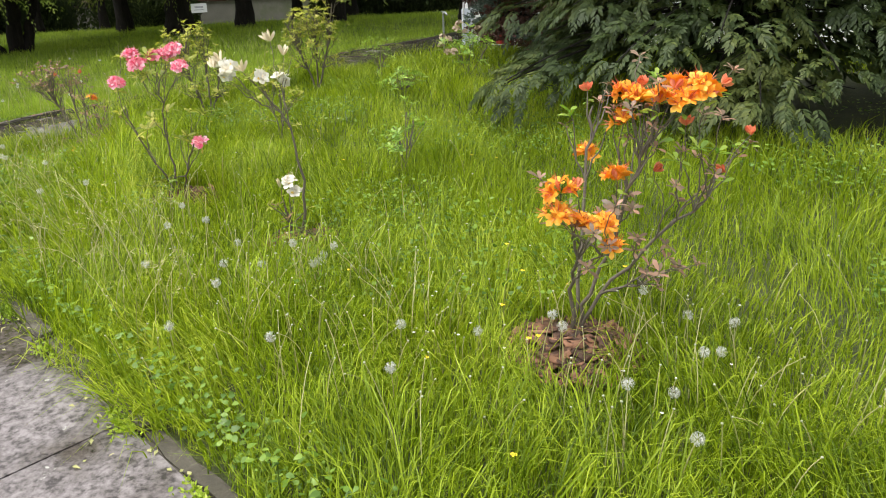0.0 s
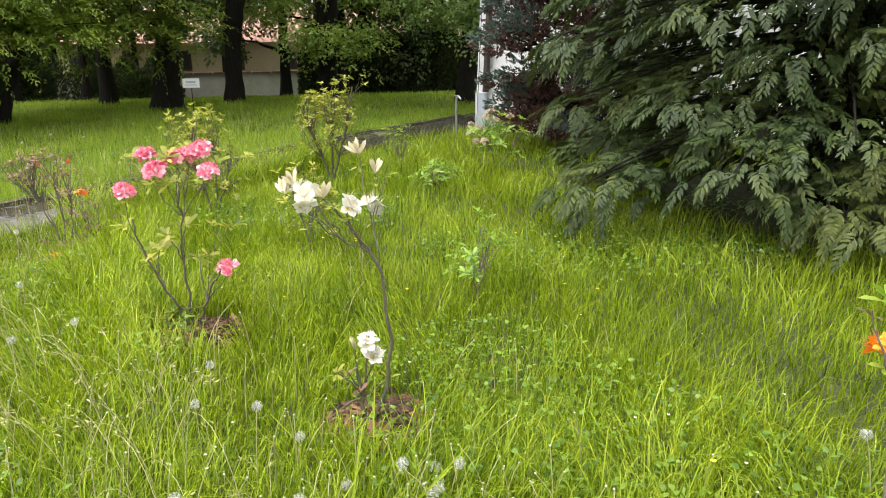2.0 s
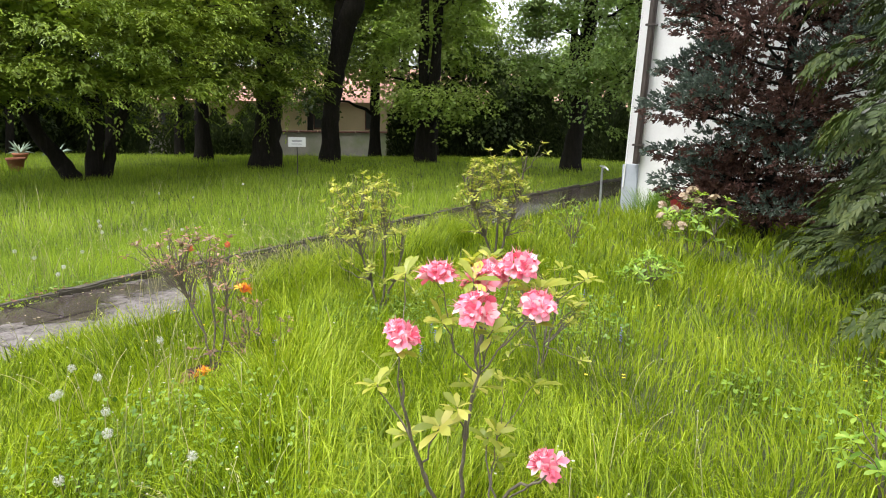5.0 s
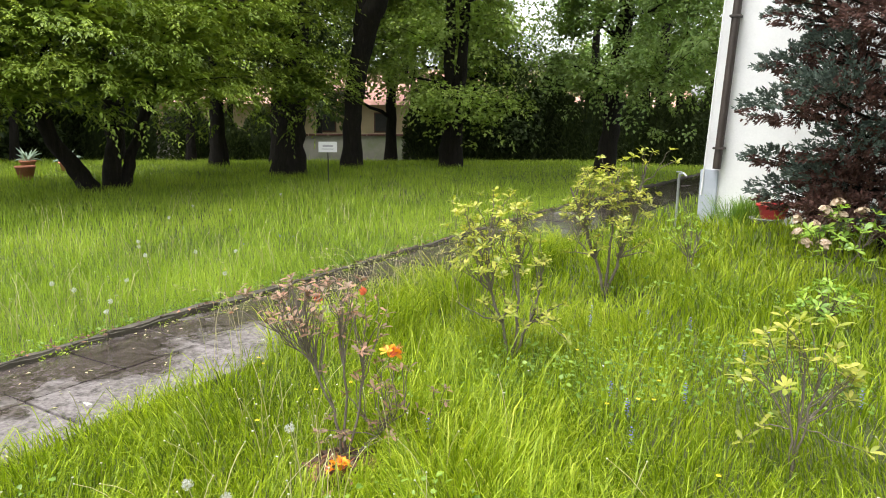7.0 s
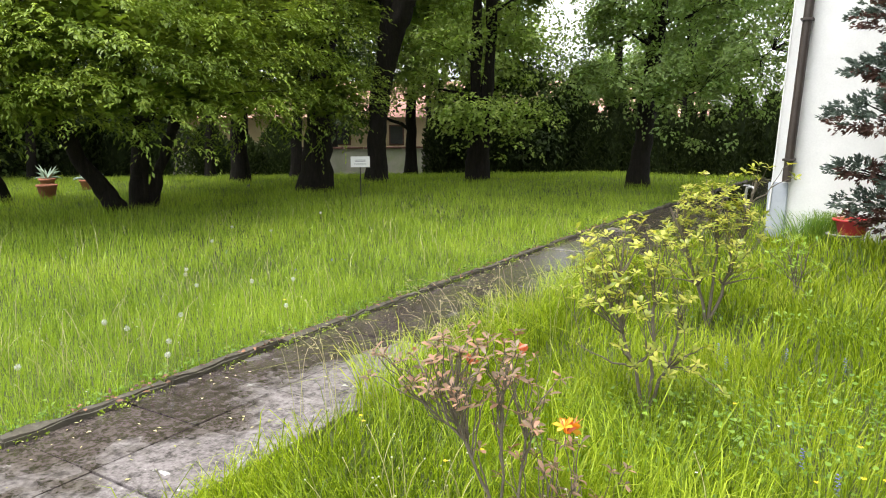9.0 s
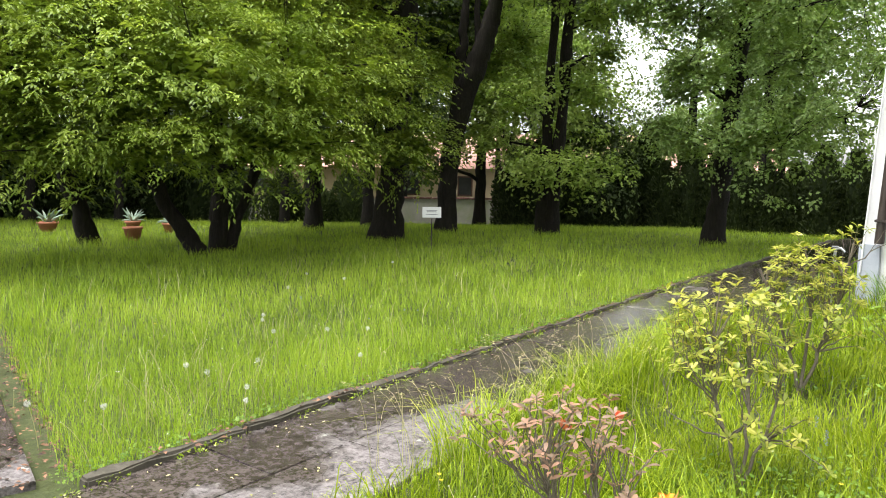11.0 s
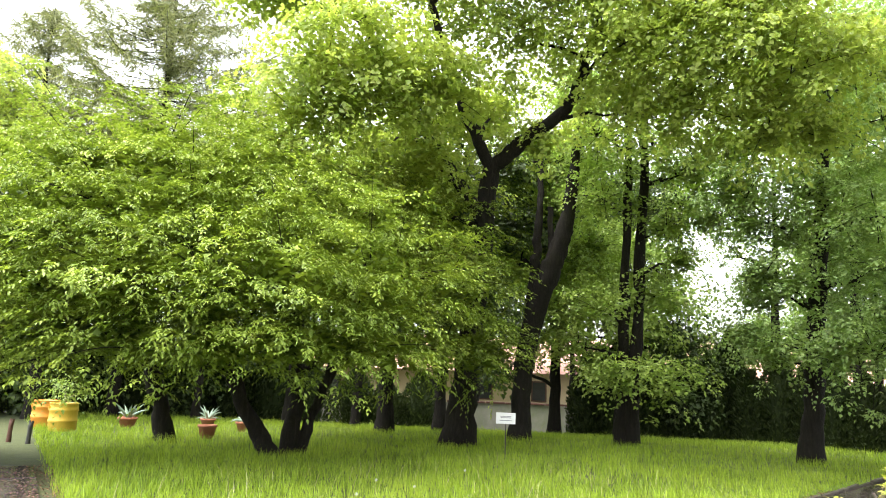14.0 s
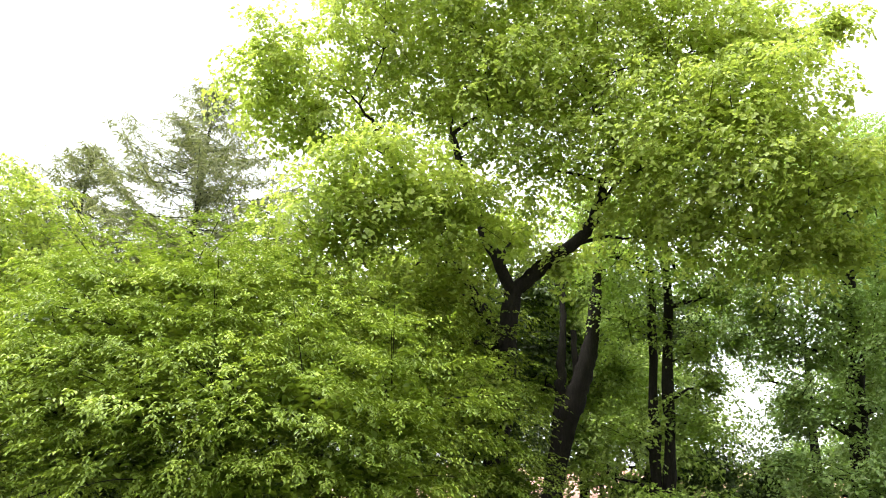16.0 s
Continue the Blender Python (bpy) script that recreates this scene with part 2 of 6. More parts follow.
def slab_material():
    """Wet old concrete: dark water film in the hollows, pale lichen and grit on the rest."""
    m, nt, n, l, b = nodes_of("wet_concrete")
    co, info = n.new("ShaderNodeNewGeometry"), n.new("ShaderNodeObjectInfo")

    def tex(scale, detail=5, rough=0.62):
        t = n.new("ShaderNodeTexNoise")
        t.inputs["Scale"].default_value, t.inputs["Detail"].default_value, t.inputs["Roughness"].default_value = scale, detail, rough
        l.new(co.outputs["Position"], t.inputs["Vector"])
        return t.outputs[0]
    grit = ramp(nt, mixed(nt, 0.45, tex(17, 6, 0.7), tex(48)), [(0.41, (0.048, 0.042, 0.042)), (0.47, (0.135, 0.121, 0.122)), (0.58, (0.26, 0.24, 0.245))])
    tint = ramp(nt, info.outputs["Random"], [(0.0, (0.82, 0.80, 0.78)), (1.0, (1.0, 0.98, 0.97))])
    grit = mixed(nt, 1.0, grit, tint, "MULTIPLY")
    sep = n.new("ShaderNodeSeparateXYZ")
    l.new(co.outputs["Position"], sep.inputs[0])
    damp = n.new("ShaderNodeMapRange")  # the far stretch of the path stays wet
    damp.inputs["From Min"].default_value, damp.inputs["From Max"].default_value = 5.0, 8.5
    damp.inputs["To Min"].default_value, damp.inputs["To Max"].default_value = 0.0, 0.2
    l.new(sep.outputs["Y"], damp.inputs["Value"])
    damper = n.new("ShaderNodeMath")
    l.new(mixed(nt, 0.06, tex(1.0, 4), info.outputs["Random"]), damper.inputs[0])
    l.new(damp.outputs[0], damper.inputs[1])
    west = n.new("ShaderNodeMapRange")  # and so does the stretch under the trees
    west.inputs["From Min"].default_value, west.inputs["From Max"].default_value = -9.6, -8.8
    west.inputs["To Min"].default_value, west.inputs["To Max"].default_value = 0.2, 0.0
    l.new(sep.outputs["X"], west.inputs["Value"])
    soaked = n.new("ShaderNodeMath")
    l.new(damper.outputs[0], soaked.inputs[0])
    l.new(west.outputs[0], soaked.inputs[1])
    wet = ramp(nt, soaked.outputs[0], [(0.49, (0, 0, 0)), (0.58, (1, 1, 1))])
    col = mixed(nt, wet, grit, mixed(nt, 1.0, grit, (0.40, 0.37, 0.33), "MULTIPLY"))
    lichen = ramp(nt, tex(6.5, 6, 0.7), [(0.645, (0, 0, 0)), (0.67, (1, 1, 1))])
    dry = ramp(nt, wet, [(0.0, (1, 1, 1)), (1.0, (0.08, 0.08, 0.08))])
    col = mixed(nt, mixed(nt, 1.0, lichen, dry, "MULTIPLY"), col, (0.46, 0.46, 0.42))
    l.new(col, b.inputs["Base Color"])
    l.new(ramp(nt, wet, [(0.0, (0.5, 0.5, 0.5)), (1.0, (0.12, 0.12, 0.12))]), b.inputs["Roughness"])
    bp = n.new("ShaderNodeBump")
    bp.inputs["Distance"].default_value = 0.006
    l.new(ramp(nt, wet, [(0.0, (0.7, 0.7, 0.7)), (1.0, (0.12, 0.12, 0.12))]), bp.inputs["Strength"])
    l.new(tex(40), bp.inputs["Height"])
    l.new(bp.outputs[0], b.inputs["Normal"])
    return m


SLAB = slab_material()


# ---- building helpers ----
def fast_mesh(name, verts, faces, mats, slots=None):
    """A mesh from arrays: verts (n, 3), faces (m, 3 or 4)."""
    verts, faces = np.asarray(verts, np.float32), np.asarray(faces, np.int32)
    me = bpy.data.meshes.new(name)
    me.vertices.add(len(verts))
    me.vertices.foreach_set("co", verts.ravel())
    m, k = faces.shape
    me.loops.add(m * k)
    me.loops.foreach_set("vertex_index", faces.ravel())
    me.polygons.add(m)
    me.polygons.foreach_set("loop_start", np.arange(m, dtype=np.int32) * k)
    me.polygons.foreach_set("loop_total", np.full(m, k, np.int32))
    if slots is not None:
        me.polygons.foreach_set("material_index", np.asarray(slots, np.int32))
    for mt in mats:
        me.materials.append(mt)
    me.update(calc_edges=True)
    return me


def bm_mesh(name, bm, mat, smooth=False):
    me = bpy.data.meshes.new(name)
    bm.to_mesh(me)
    bm.free()
    me.materials.append(mat)
    if smooth:
        me.polygons.foreach_set("use_smooth", [True] * len(me.polygons))
    return me


def part(name, mesh, parent, label="", m=None):
    ob = new(name, mesh)
    ob.parent = parent
    if m is not None:
        ob.matrix_basis = m
    return tagged(ob, label)


def thing(name, at, label, category, group="", kind=""):
    ob = new(name)
    ob.empty_display_size = 0.1
    ob.location = at
    return tagged(ob, label, category, group, kind)


def box(bm, lo, hi, bevel=0.0):
    made = bmesh.ops.create_cube(bm, size=1)["verts"]
    lo, hi = Vector(lo), Vector(hi)
    for v in made:
        v.co = Vector([lo[i] + (v.co[i] + 0.5) * (hi[i] - lo[i]) for i in range(3)])
    if bevel:
        edges = list({e for v in made for e in v.link_edges})
        bmesh.ops.bevel(bm, geom=edges, offset=bevel, segments=2, affect="EDGES")


def lathe(profile, seg=20):
    """A closed turned shape from (radius, height) pairs, as verts and quads."""
    v, f = [], []
    for r, z in profile:
        for i in range(seg):
            a = 2 * math.pi * i / seg
            v.append((r * math.cos(a), r * math.sin(a), z))
    for j in range(len(profile) - 1):
        for i in range(seg):
            a, b = j * seg + i, j * seg + (i + 1) % seg
            f.append((a, b, b + seg, a + seg))
    return v, f


def tube(points, radii, seg=6):
    """Verts and quads of a tapered tube along points."""
    P = np.asarray(points, float)
    T = np.gradient(P, axis=0)
    T /= np.linalg.norm(T, axis=1)[:, None] + 1e-9
    way = np.abs(P[-1] - P[0])
    up = np.eye(3)[int(np.argmin(way + [0, 0, 0.3 * way.max()]))][None]
    A = np.cross(T, up)
    A /= np.linalg.norm(A, axis=1)[:, None] + 1e-9
    B = np.cross(T, A)
    ang = np.arange(seg) * 2 * math.pi / seg
    R = np.asarray(radii, float)[:, None, None]
    V = P[:, None, :] + R * (np.cos(ang)[None, :, None] * A[:, None, :] + np.sin(ang)[None, :, None] * B[:, None, :])
    n = len(P)
    i, j = np.meshgrid(np.arange(n - 1), np.arange(seg), indexing="ij")
    a, b = i * seg + j, i * seg + (j + 1) % seg
    F = np.stack([a, b, b + seg, a + seg], -1).reshape(-1, 4)
    return V.reshape(-1, 3), F


class Pile:
    """Collects vertex and face arrays of one mesh."""

    def __init__(self):
        self.v, self.f, self.s, self.n = [], [], [], 0

    def add(self, v, f, slot=0):
        v, f = np.asarray(v, float), np.asarray(f)
        self.v.append(v)
        self.f.append(f + self.n)
        self.s.append(np.full(len(f), slot))
        self.n += len(v)

    def mesh(self, name, mats, smooth=False):
        me = fast_mesh(name, np.concatenate(self.v), np.concatenate(self.f), mats, np.concatenate(self.s))
        if smooth:
            me.polygons.foreach_set("use_smooth", [True] * len(me.polygons))
        return me


def curve_pts(a, b, n=6, sag=0.0, wig=0.0, rng=random):
    """A slightly crooked line from a to b; sag bends it downwards."""
    a, b = np.asarray(a, float), np.asarray(b, float)
    t = np.linspace(0, 1, n)[:, None]
    p = a + (b - a) * t
    p[:, 2] += (-sag) * np.sin(math.pi * t[:, 0])
    for k in range(1, n - 1):
        p[k] += [rng.uniform(-wig, wig) for _ in range(3)]
    return p


def leaf_cards(pos, direc, normal, length, width, fold=0.25):
    """Folded four-point leaves (two triangles each) at pos, along direc."""
    pos, direc, normal = (np.asarray(a, float) for a in (pos, direc, normal))
    d = direc / (np.linalg.norm(direc, axis=1)[:, None] + 1e-9)
    s = np.cross(d, normal)
    s /= np.linalg.norm(s, axis=1)[:, None] + 1e-9
    n = np.cross(s, d)
    L, W = np.asarray(length).reshape(-1, 1), np.asarray(width).reshape(-1, 1)
    mid = pos + d * L * 0.45
    V = np.stack([pos, mid + s * W * 0.5 + n * W * fold, pos + d * L - n * L * 0.12, mid - s * W * 0.5 + n * W * fold], 1).reshape(-1, 3)
    k = np.arange(len(pos))[:, None] * 4
    F = np.concatenate([k + np.array([[0, 1, 2]]), k + np.array([[0, 2, 3]])], 1).reshape(-1, 3)
    return V, F


RNG = np.random.default_rng(7)


def unit(n, rng=RNG):
    v = rng.normal(size=(n, 3))
    return v / np.linalg.norm(v, axis=1)[:, None]


# ---- the lie of the land ----
def line_y(x):
    """Edge of the long footpath, on its lawn side."""
    return 0.78 - 0.29 * x


def ground_z(x, y):
    """Garden with a shallow dip along the side path, sloping gently under the trees and falling away behind them."""
    u = -(x + 5.2) * 0.61 + (y - 2.0) * 0.79
    s = np.clip((u - 21.0) / 17.0, 0, 1)
    w = np.clip(np.minimum((-5.2 - x) / 1.8, (x + 13.5) / 3.0), 0, 1)
    return -0.022 * np.clip(u - 10.0, 0, 28) - 0.72 * s * s * (3 - 2 * s) - 0.14 * w * w * (3 - 2 * w)


gx = np.concatenate([np.linspace(-400, -60, 8), np.linspace(-50, 10, 61), np.linspace(20, 400, 8)])
gy = np.concatenate([np.linspace(-400, -20, 8), np.linspace(-10, 50, 61), np.linspace(60, 400, 8)])
GX, GY = np.meshgrid(gx, gy, indexing="ij")
GZ = ground_z(GX, GY) + 0.012 * np.sin(GX * 1.7) * np.cos(GY * 1.3) - 0.045
V = np.stack([GX, GY, GZ], -1).reshape(-1, 3)
ny = len(gy)
ii, jj = np.meshgrid(np.arange(len(gx) - 1), np.arange(ny - 1), indexing="ij")
a = ii * ny + jj
F = np.stack([a, a + ny, a + ny + 1, a + 1], -1).reshape(-1, 4)
ground = tagged(new("ground", fast_mesh("ground", V, F, [SOIL])), "dark mossy soil under the grass of the garden", "ground", "", "structure")

# ---- garden wall, far house, white building ----
def along(a, b):
    """A frame on the ground at a, x towards b."""
    yaw = math.degrees(math.atan2(b[1] - a[1], b[0] - a[0]))
    return pose(a[0], a[1], a[2], 0, 0, yaw), math.hypot(b[0] - a[0], b[1] - a[1])


wm, wlen = along((-46.0, 15.5, -1.35), (-15.0, 43.5, -1.35))
garden_wall = thing("wall_garden", (0, 0, 0), "low grey rendered garden wall with stained foot and clay coping", "wall", "", "structure")
garden_wall.matrix_basis = wm
bm = bmesh.new()
box(bm, (0, -0.15, -0.2), (wlen, 0.15, 1.42), 0.01)
part("wall_body", bm_mesh("wall_body", bm, WALLMAT), garden_wall)
bm = bmesh.new()
box(bm, (0, -0.24, 0), (0.96, 0.24, 0.09), 0.02)
cop = bm_mesh("coping_tile", bm, COPING)
for i in range(int(wlen)):
    part("coping_tile", cop, garden_wall, "", pose(i + 0.02, 0, 1.425 + 0.01 * math.sin(i * 2.3)))

hm, hlen = along((-43.0, 30.0, -1.5), (-14.5, 47.0, -1.5))
house = thing("house", (0, 0, 0), "long ochre rendered house with pale red tiled roof behind the wall", "house")
house.matrix_basis = hm
bm = bmesh.new()
box(bm, (0, 0, -0.2), (hlen, 8, 3.3), 0.02)
part("wall", bm_mesh("house_wall", bm, OCHRE), house)
bm = bmesh.new()
rv = [bm.verts.new(c) for c in ((-0.5, -0.6, 3.2), (hlen + 0.5, -0.6, 3.2), (hlen + 0.5, 4, 5.5), (-0.5, 4, 5.5), (hlen + 0.5, 8.6, 3.2), (-0.5, 8.6, 3.2))]
for q in ((0, 1, 2, 3), (3, 2, 4, 5), (0, 3, 5), (1, 4, 2), (0, 5, 4, 1)):
    bm.faces.new([rv[i] for i in q])
part("roof", bm_mesh("house_roof", bm, ROOFTILE), house)
bm = bmesh.new()
box(bm, (0, -0.06, 0), (0.9, 0.05, 1.2), 0.01)
wf = bm_mesh("window_frame", bm, COPING)
bm = bmesh.new()
box(bm, (0.08, -0.09, 0.08), (0.82, -0.062, 1.12), 0.0)
wp = bm_mesh("pane", bm, PANE)
for i in range(10):
    w = part("window", wf, house, "", pose(1.5 + i * 3.2, 0, 1.55))
    part("pane", wp, w)

BATTER = 0.045  # the old wall leans in as it rises
building = thing("white_building", (0, 0, 0), "tall white plastered building with brown drainpipe at its corner", "building")
bm = bmesh.new()
box(bm, (-6.37, 12.45, -0.4), (9.0, 22.0, 9.0), 0.015)
for v in bm.verts:
    if v.co.x < 0:
        v.co.x += BATTER * v.co.z
part("wall", bm_mesh("plaster_wall", bm, PLASTER), building)
bm = bmesh.new()
box(bm, (-6.38, 12.4, -0.4), (-6.14, 12.448, 0.66), 0.01)
part("plinth", bm_mesh("plinth", bm, PLINTH), building, "blue-grey painted foot of the corner")
pv, pf = tube([(-6.19 + BATTER * 0.68, 12.36, 0.68), (-6.19 + BATTER * 9, 12.36, 9.0)], [0.055, 0.055], 14)
part("drainpipe", fast_mesh("drainpipe", pv, pf, [DRAIN]), building, "dark brown metal drainpipe")
for z in (0.95, 2.7, 4.6):
    bm = bmesh.new()
    box(bm, (-6.265 + BATTER * z, 12.29, z), (-6.115 + BATTER * z, 12.449, z + 0.03), 0.004)
    part("pipe_clip", bm_mesh("pipe_clip", bm, DRAIN), building)
pv, pf = tube([(-6.36 + BATTER * 0.3, 12.39, 0.3), (-6.36 + BATTER * 9, 12.39, 9.0)], [0.012, 0.012], 8)
part("lightning_wire", fast_mesh("lightning_wire", pv, pf, [WHITEPAINT]), building, "pale wire down the corner")
bm = bmesh.new()
box(bm, (-6.79, 12, 9.0), (9.5, 22.5, 9.4), 0.03)
part("roof", bm_mesh("eaves", bm, COPING), building)


# ---- trees ----
def crown_points(centres, radii, density, rng, squash, gap):
    """Uneven shells of the crown's clumps: points on them and their outward directions."""
    pts, outs = [], []
    for c, r in zip(centres, radii):
        n = max(6, int(density * r * r))
        u = unit(n, rng)
        u[:, 2] = np.where((u[:, 2] < -0.3) & (rng.random(n) < 0.6), -u[:, 2], u[:, 2])
        rad = r * np.where(rng.random(n) < 0.85, 0.72 + 0.28 * rng.random(n) ** 0.5, 0.25 + 0.5 * rng.random(n))
        lump = np.array([noise.noise(Vector(tuple(c)) * 0.7 + Vector(tuple(q)) * 2.6) for q in u])
        keep = lump > -gap
        rad = (rad * (1.0 + 0.9 * lump))[keep]
        u = u[keep]
        pts.append(np.asarray(c) + u * rad[:, None] * np.array([1, 1, squash]))
        outs.append(u)
    return np.concatenate(pts), np.concatenate(outs)


def tufted(p, o, per, length, width, rng, droop, spread):
    """Umbrella-like shoots: leaves ranged round each shoot's tip, tilted outwards and hanging at the rim."""
    n = len(p)
    nrm = np.array([0, 0, 0.8]) + o * 0.55 + rng.normal(size=(n, 3)) * 0.22
    nrm /= np.linalg.norm(nrm, axis=1)[:, None]
    s = np.cross(nrm, unit(n, rng))
    s /= np.linalg.norm(s, axis=1)[:, None] + 1e-9
    t = np.cross(nrm, s)
    size = rng.uniform(0.65, 1.3, n)
    a = rng.uniform(0, 2 * math.pi, (n, per))
    q = np.sqrt(rng.random((n, per)))
    ring = np.cos(a)[..., None] * s[:, None] + np.sin(a)[..., None] * t[:, None]
    pos = p[:, None] + ring * (q * size[:, None] * spread)[..., None] + nrm[:, None] * ((0.35 - 0.75 * q * q) * size[:, None] * spread)[..., None]
    pos += rng.normal(size=pos.shape) * length * 0.22
    d = ring * 0.9 + rng.normal(size=pos.shape) * 0.3
    d[..., 2] -= droop * (0.3 + 0.7 * q)
    up = nrm[:, None] + ring * (0.25 + 0.45 * q)[..., None] + rng.normal(size=pos.shape) * 0.22
    sc = rng.uniform(0.7, 1.25, n * per)
    return leaf_cards(pos.reshape(-1, 3), d.reshape(-1, 3), up.reshape(-1, 3), sc * length, sc * width)


def feathered(p, o, per, length, width, rng, droop, span):
    """Bending twigs with leaves in two ranks that hang to either side."""
    n = len(p)
    ax = o * np.array([1, 1, 0.35]) + rng.normal(size=(n, 3)) * [0.45, 0.45, 0.16]
    ax[:, 2] += 0.08
    ax /= np.linalg.norm(ax, axis=1)[:, None]
    side = np.cross(ax, [0, 0, 1.0])
    side /= np.linalg.norm(side, axis=1)[:, None] + 1e-9
    ln = span * rng.uniform(0.6, 1.25, n)
    t = (np.arange(per) + 0.5) / per
    sg = np.where(np.arange(per) % 2, 1.0, -1.0)
    pos = p[:, None] + ax[:, None] * (ln[:, None] * t)[..., None]
    pos[..., 2] -= droop * ln[:, None] * t * t * 0.75
    pos += rng.normal(size=pos.shape) * length * 0.16
    d = ax[:, None] * 0.75 + side[:, None] * (sg * (0.85 - 0.45 * t))[None, :, None] + rng.normal(size=pos.shape) * 0.22
    d[..., 2] -= droop * (0.45 + 0.55 * t)
    up = np.array([0, 0, 1.0]) + side[:, None] * (sg * 0.35)[None, :, None] + ax[:, None] * 0.45 + rng.normal(size=pos.shape) * 0.2
    sc = rng.uniform(0.7, 1.2, n * per) * np.tile(1.08 - 0.35 * t, n)
    return leaf_cards(pos.reshape(-1, 3), d.reshape(-1, 3), up.reshape(-1, 3), sc * length, sc * width)


def spray_leaves(centres, radii, density, per, length, width, rng, droop=0.35, squash=0.75, gap=0.38, hem=None, tier=0.0, feather=0.0, spread=0.28):
    """Leaves over a set of uneven clumps. Returns leaf arrays and the shoots' roots."""
    p, o = crown_points(centres, radii, density, rng, squash, gap)
    if tier:
        wave = 0.35 * tier * np.sin(p[:, 0] * 1.9 + 1.3 * np.sin(p[:, 1] * 1.6))
        p[:, 2] = (np.round((p[:, 2] + wave) / tier) * tier - wave) * 0.6 + p[:, 2] * 0.4 + rng.normal(size=len(p)) * 0.06
    if hem is not None:
        keep = p[:, 2] > hem + 0.28 * np.sin(p[:, 0] * 2.1 + 1.5 * np.sin(p[:, 1] * 1.7))
        p, o = p[keep], o[keep]
    if feather:
        return feathered(p, o, per, length, width, rng, droop, feather), p
    return tufted(p, o, per, length, width, rng, droop, spread), p


def bezier(p0, p1, p2, n):
    t = np.linspace(0, 1, n)[:, None]
    return (1 - t) ** 2 * np.asarray(p0) + 2 * t * (1 - t) * np.asarray(p1) + t * t * np.asarray(p2)


def branch_work(pile, nodes, node_r, targets, rng, r_tip=0.012, seg=5, lift=0.35, thick=0.02):
    """Limbs from the nearest lower node of the frame to each target, growing the frame on the way."""
    nodes, node_r = [np.asarray(n, float) for n in nodes], list(node_r)
    for c in sorted(targets, key=lambda q: np.linalg.norm(np.asarray(q) - nodes[0])):
        c = np.asarray(c, float)
        d = [np.linalg.norm(c - n) + 1.6 * max(0, n[2] - c[2] + 0.2) + thick / r for n, r in zip(nodes, node_r)]
        k = int(np.argmin(d))
        a, ln = nodes[k], np.linalg.norm(c - nodes[k])
        midp = (a + c) / 2 + np.array([0, 0, lift * ln * 0.4]) + rng.normal(size=3) * 0.06 * ln
        pts = bezier(a, midp, c, 7)
        pts[1:-1] += rng.normal(size=(5, 3)) * 0.02 * ln
        r0 = min(node_r[k] * 0.72, r_tip + 0.028 * ln)
        rad = np.linspace(r0, r_tip, 7)
        pile.add(*tube(pts, rad, seg))
        for q, r in zip(pts[2:], rad[2:]):
            nodes.append(q)
            node_r.append(r)
    return nodes, node_r


